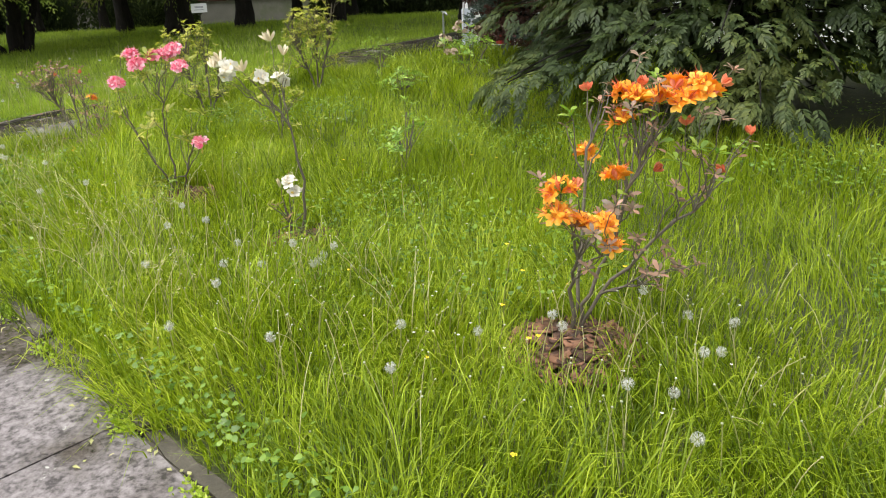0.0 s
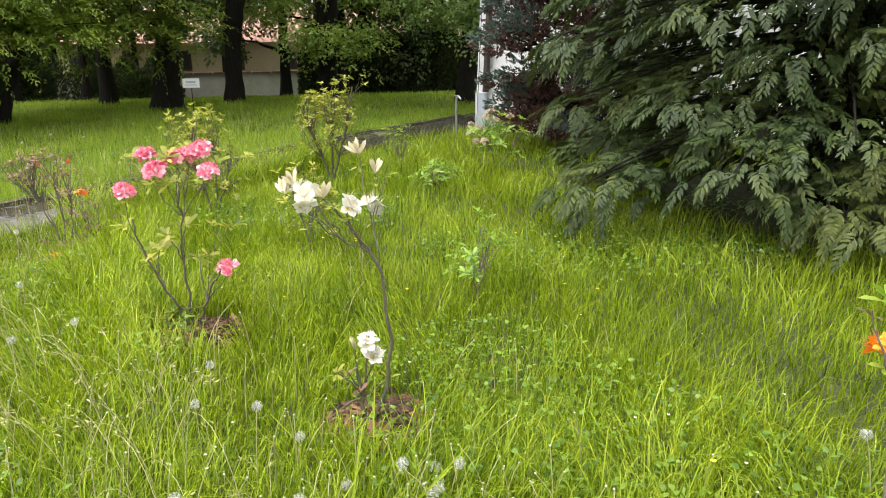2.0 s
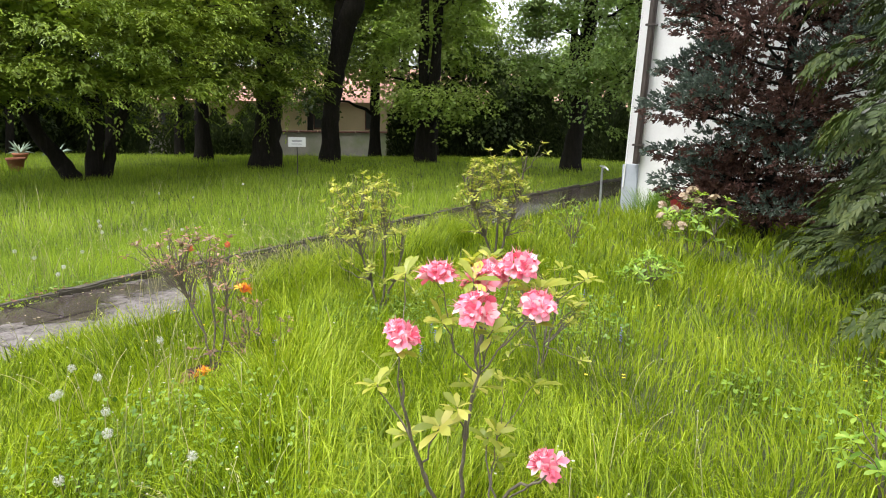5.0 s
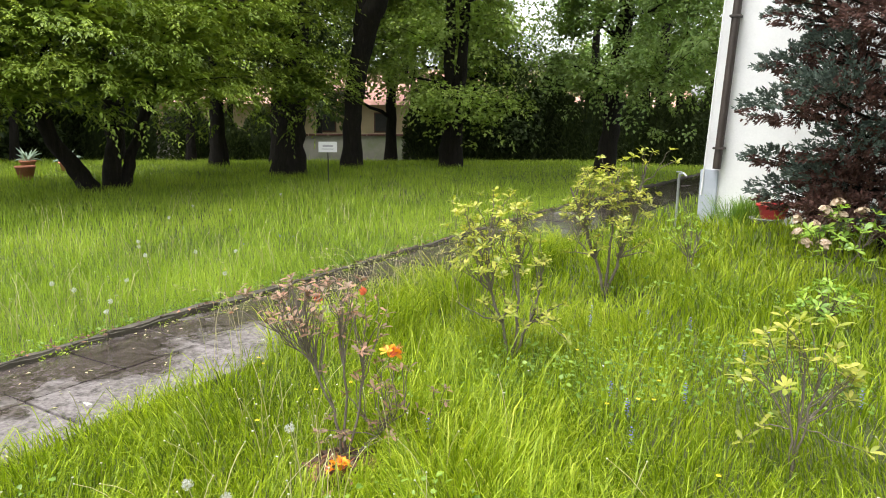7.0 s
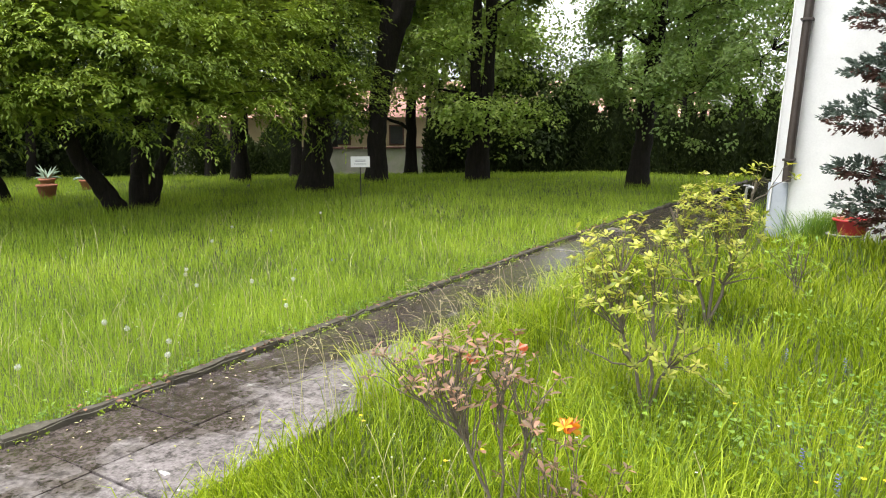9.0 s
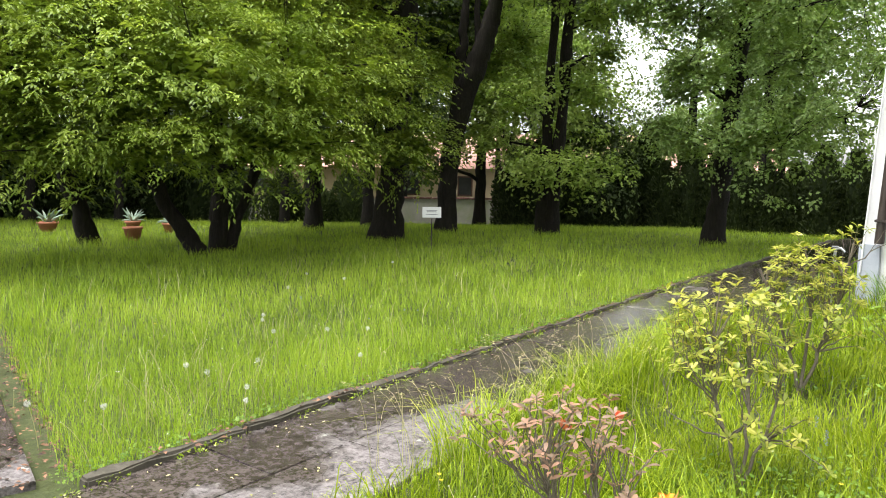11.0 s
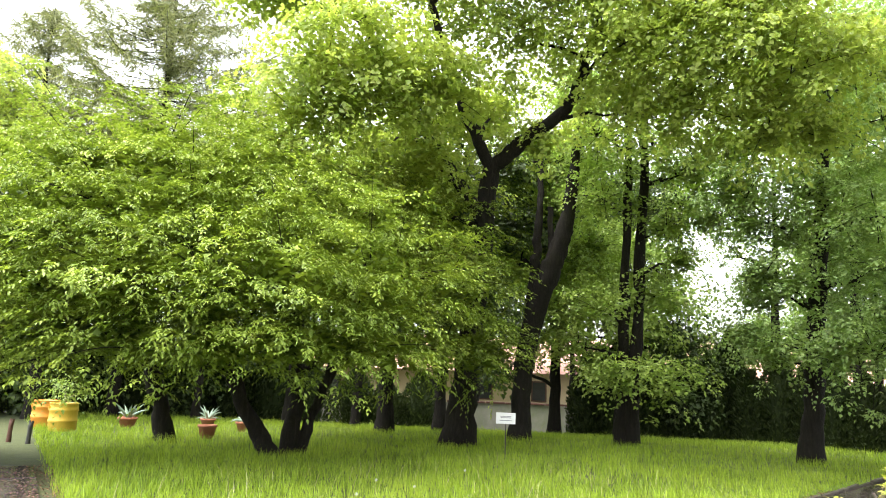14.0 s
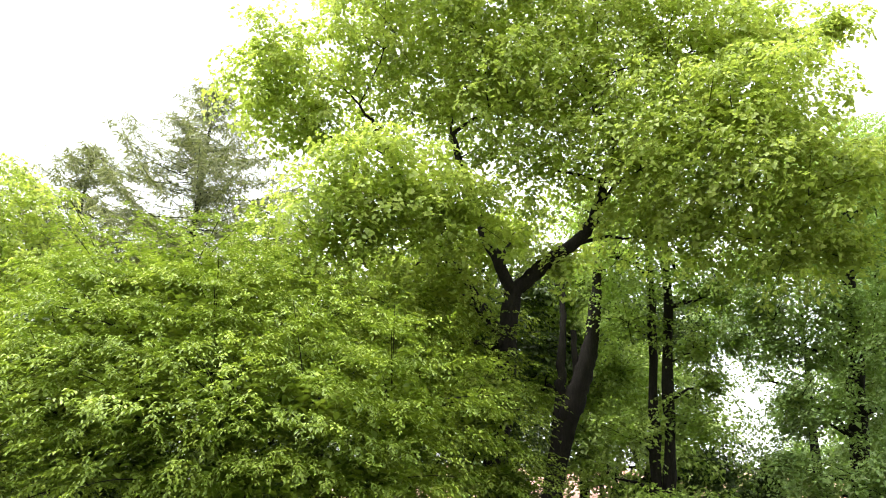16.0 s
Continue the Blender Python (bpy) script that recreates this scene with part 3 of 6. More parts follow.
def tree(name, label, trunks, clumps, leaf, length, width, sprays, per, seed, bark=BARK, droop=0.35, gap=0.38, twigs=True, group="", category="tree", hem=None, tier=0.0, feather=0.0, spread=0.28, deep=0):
    """trunks: lists of (x, y, z, radius); clumps: (x, y, z, r) of the crown."""
    rng = np.random.default_rng(seed)
    x0, y0, z0 = trunks[0][0][:3]
    z0 = float(ground_z(np.float64(x0), np.float64(y0)))
    top = thing(name, (x0, y0, z0), label, category, group)
    off = np.array([x0, y0, z0])
    nodes, nr = [], []
    for tr in trunks:
        tr = np.array(tr, float)
        if tr[0][2] < 0.5:  # stems that stand on the ground
            tr[0][2] = ground_z(tr[0][0], tr[0][1])
        m = 9 * (len(tr) - 1) + 1
        t = np.linspace(0, len(tr) - 1, m)
        P = np.stack([np.interp(t, np.arange(len(tr)), tr[:, i]) for i in range(4)], 1)
        for _ in range(10):  # ease the bends
            P[1:-1] = 0.25 * P[:-2] + 0.5 * P[1:-1] + 0.25 * P[2:]
        P[1:-1, :3] += rng.normal(size=(m - 2, 3)) * 0.016
        P[0, 2] -= 0.15
        rad = P[:, 3] * (1 + 0.4 * np.exp(-np.maximum(0, P[:, 2] - tr[0][2]) / 0.22) * (tr[0][2] < 0.5))
        v, f = tube(P[:, :3] - off, rad, 18)
        v += np.array([noise.noise_vector(Vector(tuple(q)) * 2.6) for q in v]) * 0.05 * min(1.0, rad.max() / 0.2)
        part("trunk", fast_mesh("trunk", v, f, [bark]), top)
        nodes += list(P[1:, :3])
        nr += list(P[1:, 3])
    C = np.array([c[:3] for c in clumps])
    R = np.array([c[3] for c in clumps])
    pile = Pile()
    nodes, nr = branch_work(pile, nodes, nr, C, rng)
    (v, f), roots = spray_leaves(C, R, sprays, per, length, width, rng, droop, 0.75, gap, hem, tier, feather, spread)
    if deep:  # shaded leaves inside the crown
        k = rng.integers(0, len(C), deep)
        q = C[k] + unit(deep, rng) * (R[k] * 0.6 * rng.random(deep) ** 0.5)[:, None] * [1, 1, 0.7]
        q = q[q[:, 2] > (hem if hem is not None else -9) + 0.35]
        m = len(q)
        v2, f2 = leaf_cards(q, unit(m, rng) * [1, 1, 0.3], unit(m, rng) * 0.3 + [0, 0, 1.0], rng.uniform(0.13, 0.22, m), rng.uniform(0.09, 0.15, m))
        v, f = np.concatenate([v, v2]), np.concatenate([f, f2 + len(v)])
    if twigs:
        NN = np.array(nodes)
        for q in roots[:: max(1, len(roots) // 260)]:
            k = int(np.argmin(np.linalg.norm(NN - q, axis=1)))
            mid = (NN[k] + q) / 2 + np.array([0, 0, 0.12])
            pile.add(*tube(bezier(NN[k], mid, q, 5), np.linspace(min(nr[k], 0.016), 0.004, 5), 4))
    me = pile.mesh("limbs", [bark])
    me.vertices.foreach_set("co", (np.concatenate(pile.v) - off).astype(np.float32).ravel())
    tagged(part("branchwork", me, top), kind="stuff")
    tagged(part("crown", fast_mesh("crown", v - off, f, [leaf]), top), kind="stuff")
    return top


CHERRY = [(-16.81, 6.05, 1.59, 1.23), (-15.67, 6.67, 1.67, 1.14), (-14.79, 7.46, 1.67, 1.06), (-14.17, 8.34, 1.76, 1.14), (-13.91, 9.39, 1.76, 1.14), (-15.20, 12.21, 1.91, 1.32),
          (-15.01, 13.74, 1.91, 1.02), (-16.90, 5.70, 2.55, 1.41), (-15.67, 6.31, 2.64, 1.41), (-14.79, 7.19, 2.64, 1.41), (-14.17, 8.16, 2.82, 1.41), (-14.09, 9.75, 2.91, 1.41),
          (-15.52, 13.12, 3.33, 1.43), (-17.69, 5.70, 3.70, 1.50), (-16.46, 6.40, 3.79, 1.50), (-15.93, 7.46, 4.05, 1.50), (-15.67, 8.87, 4.05, 1.50), (-17.14, 11.90, 4.46, 1.64),
          (-17.05, 14.25, 4.76, 1.43), (-17.69, 6.40, 4.75, 1.23), (-17.17, 7.46, 5.11, 1.32), (-16.99, 8.69, 5.19, 1.23), (-17.96, 4.91, 2.91, 1.76), (-18.05, 4.99, 1.76, 1.58)]
CHERRY_BACK = [(-19.28, 8.95, 3.61, 2.02), (-18.13, 10.89, 3.52, 2.02), (-16.99, 12.39, 3.08, 1.58)]
tree("cherry_tree", "broad low bird cherry with several dark stems and drooping fresh leaves", [
    [(-16.33, 9.57, 0.18, 0.14), (-16.46, 9.13, 0.71, 0.13), (-16.90, 8.60, 1.94, 0.11), (-16.99, 8.16, 3.70, 0.07)],
    [(-16.46, 10.05, 0.18, 0.15), (-16.37, 10.14, 1.23, 0.13), (-16.11, 9.75, 2.82, 0.11), (-16.02, 9.39, 4.14, 0.06)],
    [(-16.37, 10.19, 0.35, 0.11), (-16.20, 10.58, 1.23, 0.10), (-15.93, 11.33, 2.99, 0.07)],
    [(-19.9, 9.4, -0.15, 0.19), (-19.7, 8.9, 1.4, 0.15), (-18.6, 7.2, 3.3, 0.08)]],
    CHERRY + CHERRY_BACK, CHERRY_LEAF, 0.096, 0.044, 330, 14, 11, droop=0.6, gap=0.1, hem=1.2, tier=0.6, feather=0.46, deep=14000)

MAPLE_FRONT = [(-16.12, 10.06, 7.54, 1.27), (-15.06, 10.59, 7.44, 1.27), (-14.74, 11.96, 7.22, 0.95), (-16.86, 9.84, 6.59, 1.17), (-17.07, 9.84, 5.74, 0.85), (-16.12, 10.69, 6.69, 1.17),
               (-16.01, 12.28, 7.12, 1.17), (-12.09, 14.61, 8.39, 1.48), (-10.71, 14.93, 9.03, 1.70), (-9.76, 15.57, 9.56, 1.48), (-10.29, 15.67, 7.86, 1.59), (-9.34, 16.20, 7.54, 1.38),
               (-8.91, 17.16, 8.07, 1.17), (-11.46, 16.10, 7.33, 1.17), (-10.08, 16.84, 6.69, 1.06), (-9.34, 17.69, 6.69, 0.85), (-12.94, 16.52, 7.65, 1.17)]
MAPLE_TOP = [(-18.98, 9.53, 10.51, 1.17), (-17.82, 10.69, 11.04, 1.59), (-16.44, 11.22, 12.10, 1.91), (-18.77, 10.48, 9.87, 1.06), (-15.06, 12.71, 12.21, 1.91), (-16.23, 13.02, 10.62, 1.80),
             (-14.53, 13.13, 10.30, 1.70), (-13.58, 14.08, 11.99, 1.91), (-14.42, 14.08, 8.92, 1.48), (-13.05, 14.40, 10.09, 1.70), (-12.09, 15.36, 11.57, 1.70), (-10.93, 15.89, 11.46, 1.59),
             (-10.18, 17.26, 11.89, 1.17), (-8.70, 17.58, 11.99, 0.53), (-18.45, 9.10, 11.46, 0.95), (-16.33, 10.90, 13.90, 1.91), (-14.11, 12.60, 14.11, 2.12), (-12.20, 14.51, 13.69, 1.91)]
MAPLE_IN = [(-19.1, 14.3, 7.4, 1.3), (-18.2, 15.2, 6.3, 1.1), (-19.8, 13.4, 6.7, 1.3), (-17.6, 16.2, 8.3, 1.2), (-19.0, 14.4, 5.3, 1.2), (-18.0, 15.6, 8.2, 1.1), (-19.19, 14.19, 6.16, 1.48), (-19.30, 12.39, 5.85, 1.48), (-18.56, 15.57, 6.38, 1.38), (-16.33, 15.36, 8.07, 1.06)]
MAPLE_LOW = [(-16.33, 13.13, 6.06, 0.95), (-16.97, 12.92, 5.21, 1.06), (-16.12, 14.19, 3.62, 0.85), (-16.76, 13.45, 3.83, 1.06), (-15.06, 15.67, 7.12, 0.74)]
tree("maple_tree", "tall old maple with a forked dark trunk and bright spring leaves", [
    [(-16.60, 14.88, -0.09, 0.36), (-16.54, 15.14, 2.03, 0.30), (-16.33, 15.25, 4.57, 0.25), (-16.01, 15.14, 6.59, 0.22)],
    [(-16.01, 15.14, 6.48, 0.19), (-15.17, 15.36, 7.12, 0.17), (-14.00, 15.62, 7.75, 0.14), (-13.05, 15.25, 9.45, 0.10)],
    [(-16.01, 15.14, 6.48, 0.16), (-15.91, 13.98, 7.65, 0.13), (-16.01, 12.81, 9.87, 0.08)],
    [(-16.23, 15.20, 5.21, 0.17), (-17.29, 13.87, 7.54, 0.13), (-17.60, 11.75, 10.09, 0.07)]],
    MAPLE_FRONT + MAPLE_TOP + MAPLE_IN + MAPLE_LOW, MAPLE_LEAF, 0.115, 0.10, 92, 22, 12, droop=0.35, gap=0.12, spread=0.27, deep=11000)

tree("second_tree", "leaning dark-trunked lime tree behind the maple", [
    [(-17.5, 18.5, -0.25, 0.27), (-17.45, 18.5, 1.58, 0.26), (-17.2, 18.7, 3.35, 0.29), (-16.8, 18.9, 4.5, 0.31), (-16.45, 19.1, 5.65, 0.24), (-16.2, 19.2, 7.3, 0.16), (-16.1, 19.3, 10.0, 0.07)],
    [(-17.25, 18.65, 3.3, 0.18), (-17.15, 18.65, 4.8, 0.14), (-17.05, 18.7, 6.2, 0.10), (-17.2, 18.9, 9.0, 0.05)],
    [(-16.75, 18.95, 4.6, 0.12), (-16.9, 19.0, 6.4, 0.08)]],
    [(-17.95, 21.59, 4.92, 1.18), (-18.30, 20.88, 6.58, 1.42), (-17.48, 22.41, 5.75, 1.30), (-19.13, 20.76, 4.92, 1.06), (-17.59, 21.00, 8.11, 1.65), (-18.66, 20.29, 7.99, 1.42), (-17.24, 21.11, 10.35, 1.65)],
    LIME_LEAF, 0.115, 0.095, 75, 20, 13, spread=0.3, deep=5000)

tree("twin_tree", "slim tree with two straight dark stems and sparse leaves", [
    [(-15.38, 20.40, -0.22, 0.20), (-15.27, 20.28, 2.08, 0.15), (-14.86, 19.94, 8.06, 0.11), (-14.75, 19.82, 11.28, 0.07)],
    [(-15.21, 20.51, -0.22, 0.21), (-14.86, 20.40, 3.23, 0.15), (-14.46, 20.11, 8.06, 0.13), (-14.40, 20.05, 11.28, 0.07)]],
    [(-14.75, 19.02, 1.50, 0.92), (-13.60, 19.59, 1.39, 1.03), (-15.44, 19.25, 3.34, 0.92), (-14.40, 20.40, 3.80, 1.03), (-17.05, 20.28, 2.31, 1.03), (-13.94, 20.28, 5.64, 0.80),
     (-15.32, 19.36, 6.45, 1.15), (-13.94, 19.59, 7.83, 1.15), (-15.21, 18.79, 8.17, 1.26), (-14.63, 19.82, 10.82, 1.61), (-13.14, 20.28, 7.14, 0.80), (-13.37, 19.94, 4.61, 0.57), (-13.48, 21.32, 7.37, 0.92), (-11.76, 19.71, 7.37, 0.92)],
    LIME_LEAF, 0.105, 0.085, 62, 20, 14, droop=0.3, spread=0.28, deep=2500)

tree("right_tree", "tall alder with dark trunk and small grey-green leaves", [
    [(-10.9, 21.7, 0, 0.27), (-10.7, 21.7, 2.5, 0.22), (-10.3, 21.6, 6.2, 0.17), (-10.0, 21.4, 11, 0.08)]],
    [(-9.6, 20.9, 9.4, 2.0), (-8.7, 20.7, 7.8, 2.0), (-10.4, 20.7, 6.4, 1.3), (-11.6, 20.0, 5.4, 0.8), (-9.8, 21.0, 5.6, 1.7), (-8.8, 20.5, 4.2, 1.7), (-10.7, 20.0, 3.8, 1.1),
     (-11.4, 19.8, 4.1, 0.6), (-9.9, 19.9, 2.3, 1.2), (-9.0, 20.1, 2.2, 1.4), (-11.5, 21.0, 2.2, 0.9), (-7.8, 21.4, 5.8, 2.2), (-7.6, 20.8, 3.1, 2.0), (-7.8, 21.4, 9.1, 2.0),
     (-12.0, 21.0, 7.8, 1.1), (-12.4, 21.6, 6.4, 0.7), (-11.6, 20.6, 9.4, 1.3), (-12.0, 20.1, 6.4, 1.0), (-11.7, 20.8, 3.7, 0.9), (-13.0, 21.0, 5.9, 0.8), (-12.0, 20.7, 2.7, 0.8), (-10.9, 20.8, 5.2, 1.1)],
    DARK_LEAF, 0.09, 0.068, 74, 24, 15, droop=0.5, gap=0.06, spread=0.26, deep=6000)

BACKS = [
    ("background_tree", [(-22.7, 25.0, 3.4, 1.8), (-21.6, 25.6, 5.5, 2.2), (-20.2, 27.6, 5.7, 2.2), (-21.1, 26.4, 8.6, 3.0), (-22.8, 23.7, 1.6, 1.0)], (-21.3, 25.8), 8, DARK_LEAF),
    ("background_tree", [(-19.3, 28.8, 8.3, 2.5), (-19.3, 28.4, 3.2, 1.6), (-19.3, 26.2, 2.2, 1.0), (-17.6, 29.3, 2.7, 1.5), (-17.6, 29.3, 1.0, 1.6)], (-18.9, 28.2), 8, DARK_LEAF),
    ("background_tree", [(-17.8, 32.5, 1.9, 1.4), (-15.7, 32.2, 2.9, 1.2), (-12.1, 30.1, 13.2, 2.8), (-10.4, 28.8, 12.4, 2.4), (-11.8, 29.6, 10.2, 2.6), (-11.5, 30.5, 7.5, 2.2)], (-11.8, 30.5), 12, DARK_LEAF),
    ("background_tree", [(-33.0, 7.6, 10.5, 2.2), (-33.4, 8.6, 8.5, 2.4), (-32.6, 7.9, 1.6, 3.0), (-32.4, 7.5, 4.8, 3.0), (-31.9, 8.1, 7.1, 2.4)], (-32.8, 8.0), 9, MAPLE_LEAF),
    ("background_tree", [(-20.4, 15.2, 5.2, 1.7), (-19.6, 17.2, 4.4, 1.6), (-20.0, 15.6, 3.2, 1.5), (-19.0, 18.3, 3.2, 1.2), (-20.6, 14.0, 3.6, 1.5), (-19.4, 17.6, 6.2, 1.6), (-18.6, 19.6, 5.6, 1.4), (-20.2, 16.0, 7.2, 1.7), (-18.9, 19.0, 7.6, 1.5)], (-21.0, 16.6), 8, DARK_LEAF),
    ("background_tree", [(-20.1, 24.6, 3.7, 1.1), (-19.2, 25.2, 4.4, 1.2), (-17.8, 26.0, 3.2, 1.0), (-17.0, 26.6, 4.3, 1.2), (-20.8, 24.0, 5.2, 1.2), (-18.4, 25.6, 5.8, 1.5), (-21.6, 23.8, 2.9, 0.9), (-20.2, 24.9, 3.1, 0.9), (-19.3, 25.6, 1.6, 0.8)], (-18.8, 26.4), 7, LIME_LEAF),
    ("background_tree", [(-32.0, 10.0, 1.0, 2.0), (-32.4, 12.0, 0.8, 2.0), (-31.9, 15.6, 0.7, 1.8), (-33.5, 13.0, 3.0, 2.4), (-31.0, 18.0, 2.2, 2.2)], (-32.8, 13.0), 4, DARK_LEAF),
]
for k, (nm, cl, (bx, by), h, lf) in enumerate(BACKS):
    bz = float(ground_z(np.float64(bx), np.float64(by)))
    # most dark-leaved ones take the darker copy, with woodland shade in its colour
    tree(nm, "dense broadleaf tree at the far edge of the garden", [[(bx, by, bz, 0.24), (bx + 0.1, by, bz + h * 0.5, 0.17), (bx + 0.2, by + 0.1, bz + h, 0.06)]],
         cl, SHADED_LEAF if lf is DARK_LEAF and k != 2 else lf, 0.17, 0.13, 38, 26, 20 + k, twigs=False, group="far trees", spread=0.42, deep=900)
for k, (bx, by, h, r) in enumerate([(-27.0, 17.5, 7, 0.2), (-24.5, 18.5, 7, 0.16), (-30.0, 12.5, 6, 0.2), (-28.5, 9.5, 6, 0.18), (-22.0, 20.0, 7, 0.2), (-29.0, 15.0, 7, 0.15)]):
    bz = float(ground_z(np.float64(bx), np.float64(by)))
    # crowns here carry their shade in the leaf colour
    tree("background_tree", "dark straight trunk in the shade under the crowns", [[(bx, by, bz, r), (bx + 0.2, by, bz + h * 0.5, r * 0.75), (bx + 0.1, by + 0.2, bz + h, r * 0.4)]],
         [(bx, by, h, 2.0), (bx + 1.2, by + 0.8, h - 1.2, 1.5), (bx - 1.0, by - 0.6, h - 0.6, 1.6)], SHADED_LEAF, 0.19, 0.15, 36, 20, 40 + k, twigs=False, group="far trees", spread=0.45)


BEYOND = [
    ([(-40.5, 20.7, 2.2, 2.6), (-38.8, 23.7, 2.3, 2.4), (-39.5, 22.0, 5.0, 2.8)], (-39.6, 22.2)), ([(-36.9, 26.3, 2.5, 2.2), (-36.8, 26.0, 5.9, 3.0), (-35.6, 27.6, 3.0, 1.8)], (-36.8, 26.2)),
    ([(-34.5, 29.1, 3.6, 2.2), (-34.2, 29.0, 7.0, 3.0)], (-34.3, 29.2)), ([(-31.8, 31.8, 3.7, 2.2), (-31.7, 31.4, 7.2, 3.0), (-29.9, 34.2, 7.1, 2.6)], (-31.0, 32.6)),
    ([(-27.3, 36.2, 6.2, 2.4), (-27.1, 35.6, 10.0, 3.0)], (-27.2, 36.2)), ([(-24.7, 37.8, 5.9, 2.2), (-24.6, 37.0, 10.3, 3.0), (-21.9, 36.1, 3.1, 1.6)], (-24.2, 37.2)),
    ([(-18.7, 37.5, 2.9, 1.0), (-15.5, 36.4, 3.6, 2.0), (-12.9, 35.0, 4.0, 2.4), (-11.5, 34.4, 3.0, 2.2)], (-14.5, 36.0)), ([(-13.1, 34.7, 6.3, 2.6), (-11.2, 34.1, 6.5, 2.8), (-11.2, 33.5, 9.2, 2.6)], (-12.0, 34.4))]
for k, (cl, (bx, by)) in enumerate(BEYOND):
    # some of these crowns use the leaf with shade coloured in
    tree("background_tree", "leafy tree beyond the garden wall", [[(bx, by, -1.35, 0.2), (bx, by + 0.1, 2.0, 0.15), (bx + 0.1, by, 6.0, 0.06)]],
         cl, DARK_LEAF if k % 2 or k > 4 else SHADED_LEAF, 0.18, 0.14, 36, 26, 140 + k, twigs=False, group="far trees", spread=0.45, deep=500)
tree("background_tree", "grey-green tall tree beyond the hedge against the sky", [[(-14.6, 30.6, -0.6, 0.2), (-14.5, 30.5, 4.0, 0.15), (-14.3, 30.4, 9.5, 0.05)]],
     [(-17.5, 28.6, 7.9, 1.5), (-16.2, 29.2, 7.6, 1.3), (-16.6, 28.5, 9.8, 1.6), (-15.3, 29.3, 8.6, 1.4), (-17.8, 28.9, 5.7, 1.4), (-17.2, 29.4, 3.9, 1.0), (-15.4, 30.0, 5.2, 1.0),
      (-14.9, 29.9, 6.7, 1.3), (-16.4, 30.5, 6.5, 0.5), (-15.6, 30.1, 3.2, 0.9), (-18.5, 28.8, 3.6, 1.2)], DARK_LEAF, 0.15, 0.115, 34, 26, 170, gap=0.0, twigs=False, group="far trees", spread=0.36)


def larch(at, height, seed, label):
    """Loose conifer: straight stem, drooping boughs with short hanging sprays."""
    rng = np.random.default_rng(seed)
    x, y = at
    z = float(ground_z(np.float64(x), np.float64(y)))
    top = thing("larch", (x, y, z), label, "tree", "larches")
    v, f = tube([(0, 0, -0.2), (0.1, 0, height * 0.5), (0, 0.05, height)], [0.3, 0.17, 0.02], 10)
    part("trunk", fast_mesh("larch_trunk", v, f, [BARK]), top)
    pile, P, D = Pile(), [], []
    for i in range(230):
        h = height * (0.3 + 0.69 * rng.random())
        ln = min(6.0, (height - h) * 0.95 + 0.4)
        ln *= rng.uniform(0.6, 1.1)
        a = rng.uniform(0, 2 * math.pi)
        tip = np.array([math.cos(a) * ln, math.sin(a) * ln, h + 0.12 * ln])
        mid = np.array([math.cos(a) * ln * 0.5, math.sin(a) * ln * 0.5, h - 0.16 * ln])
        pts = bezier((0, 0, h), mid, tip, 9)
        pile.add(*tube(pts, np.linspace(0.02, 0.005, 9), 4))
        t = rng.random(int(34 * ln + 10)) ** 0.7
        q = np.stack([np.interp(t * 8, np.arange(9), pts[:, k]) for k in range(3)], 1)
        P.append(q + rng.normal(size=q.shape) * 0.07)
        D.append(rng.normal(size=q.shape) * [0.8, 0.8, 0.3] - [0, 0, 0.5])
    P, D = np.concatenate(P), np.concatenate(D)
    v, f = leaf_cards(P, D, unit(len(P), rng), rng.uniform(0.2, 0.55, len(P)), rng.uniform(0.025, 0.05, len(P)))
    tagged(part("branchwork", pile.mesh("boughs", [BARK]), top), kind="stuff")
    tagged(part("foliage", fast_mesh("larch_foliage", v, f, [LARCH]), top), kind="stuff")


larch((-32.6, 14.3), 19.6, 3, "tall loose larch with drooping boughs against the sky")
larch((-37.3, 11.2), 17.0, 4, "second larch with thin hanging sprays")


# ---- dark clipped conifers along the far boundary ----
def hedge_plant(at, h, r, seed):
    rng = np.random.default_rng(seed)
    x, y = at
    z = float(ground_z(np.float64(x), np.float64(y)))
    top = thing("hedge_thuja", (x, y, z), "dark narrow thuja in the far boundary hedge", "hedge", "boundary hedge")
    v, f = tube([(0, 0, -0.1), (0, 0, h * 0.9)], [0.07, 0.02], 6)
    part("trunk", fast_mesh("hedge_stem", v, f, [BARK]), top)
    n = 2200
    t = rng.random(n)
    a = rng.uniform(0, 2 * math.pi, n)
    rr = r * np.minimum(1, (1.03 - t) * 2.2) * (0.75 + 0.3 * rng.random(n))
    P = np.stack([np.cos(a) * rr, np.sin(a) * rr, t * h], 1)
    D = np.stack([np.cos(a), np.sin(a), 0.9 + 0 * a], 1) + rng.normal(size=(n, 3)) * 0.4
    v, f = leaf_cards(P, D, np.stack([np.cos(a), np.sin(a), 0 * a], 1) + rng.normal(size=(n, 3)) * 0.5, rng.uniform(0.12, 0.24, n), rng.uniform(0.06, 0.11, n))
    pile = Pile()
    pile.add(v, f)
    ring, quads = lathe([(r * 0.55, 0.0), (r * 0.72, h * 0.25), (r * 0.7, h * 0.55), (r * 0.4, h * 0.82), (0.02, h * 0.93)], 10)
    quads = np.array(quads)
    pile.add(np.array(ring) * (1 + 0.1 * rng.normal(size=(len(ring), 1)) * [1, 1, 0]), np.concatenate([quads[:, :3], quads[:, [0, 2, 3]]]))
    part("foliage", pile.mesh("hedge_foliage", [HEDGE_LEAF]), top)


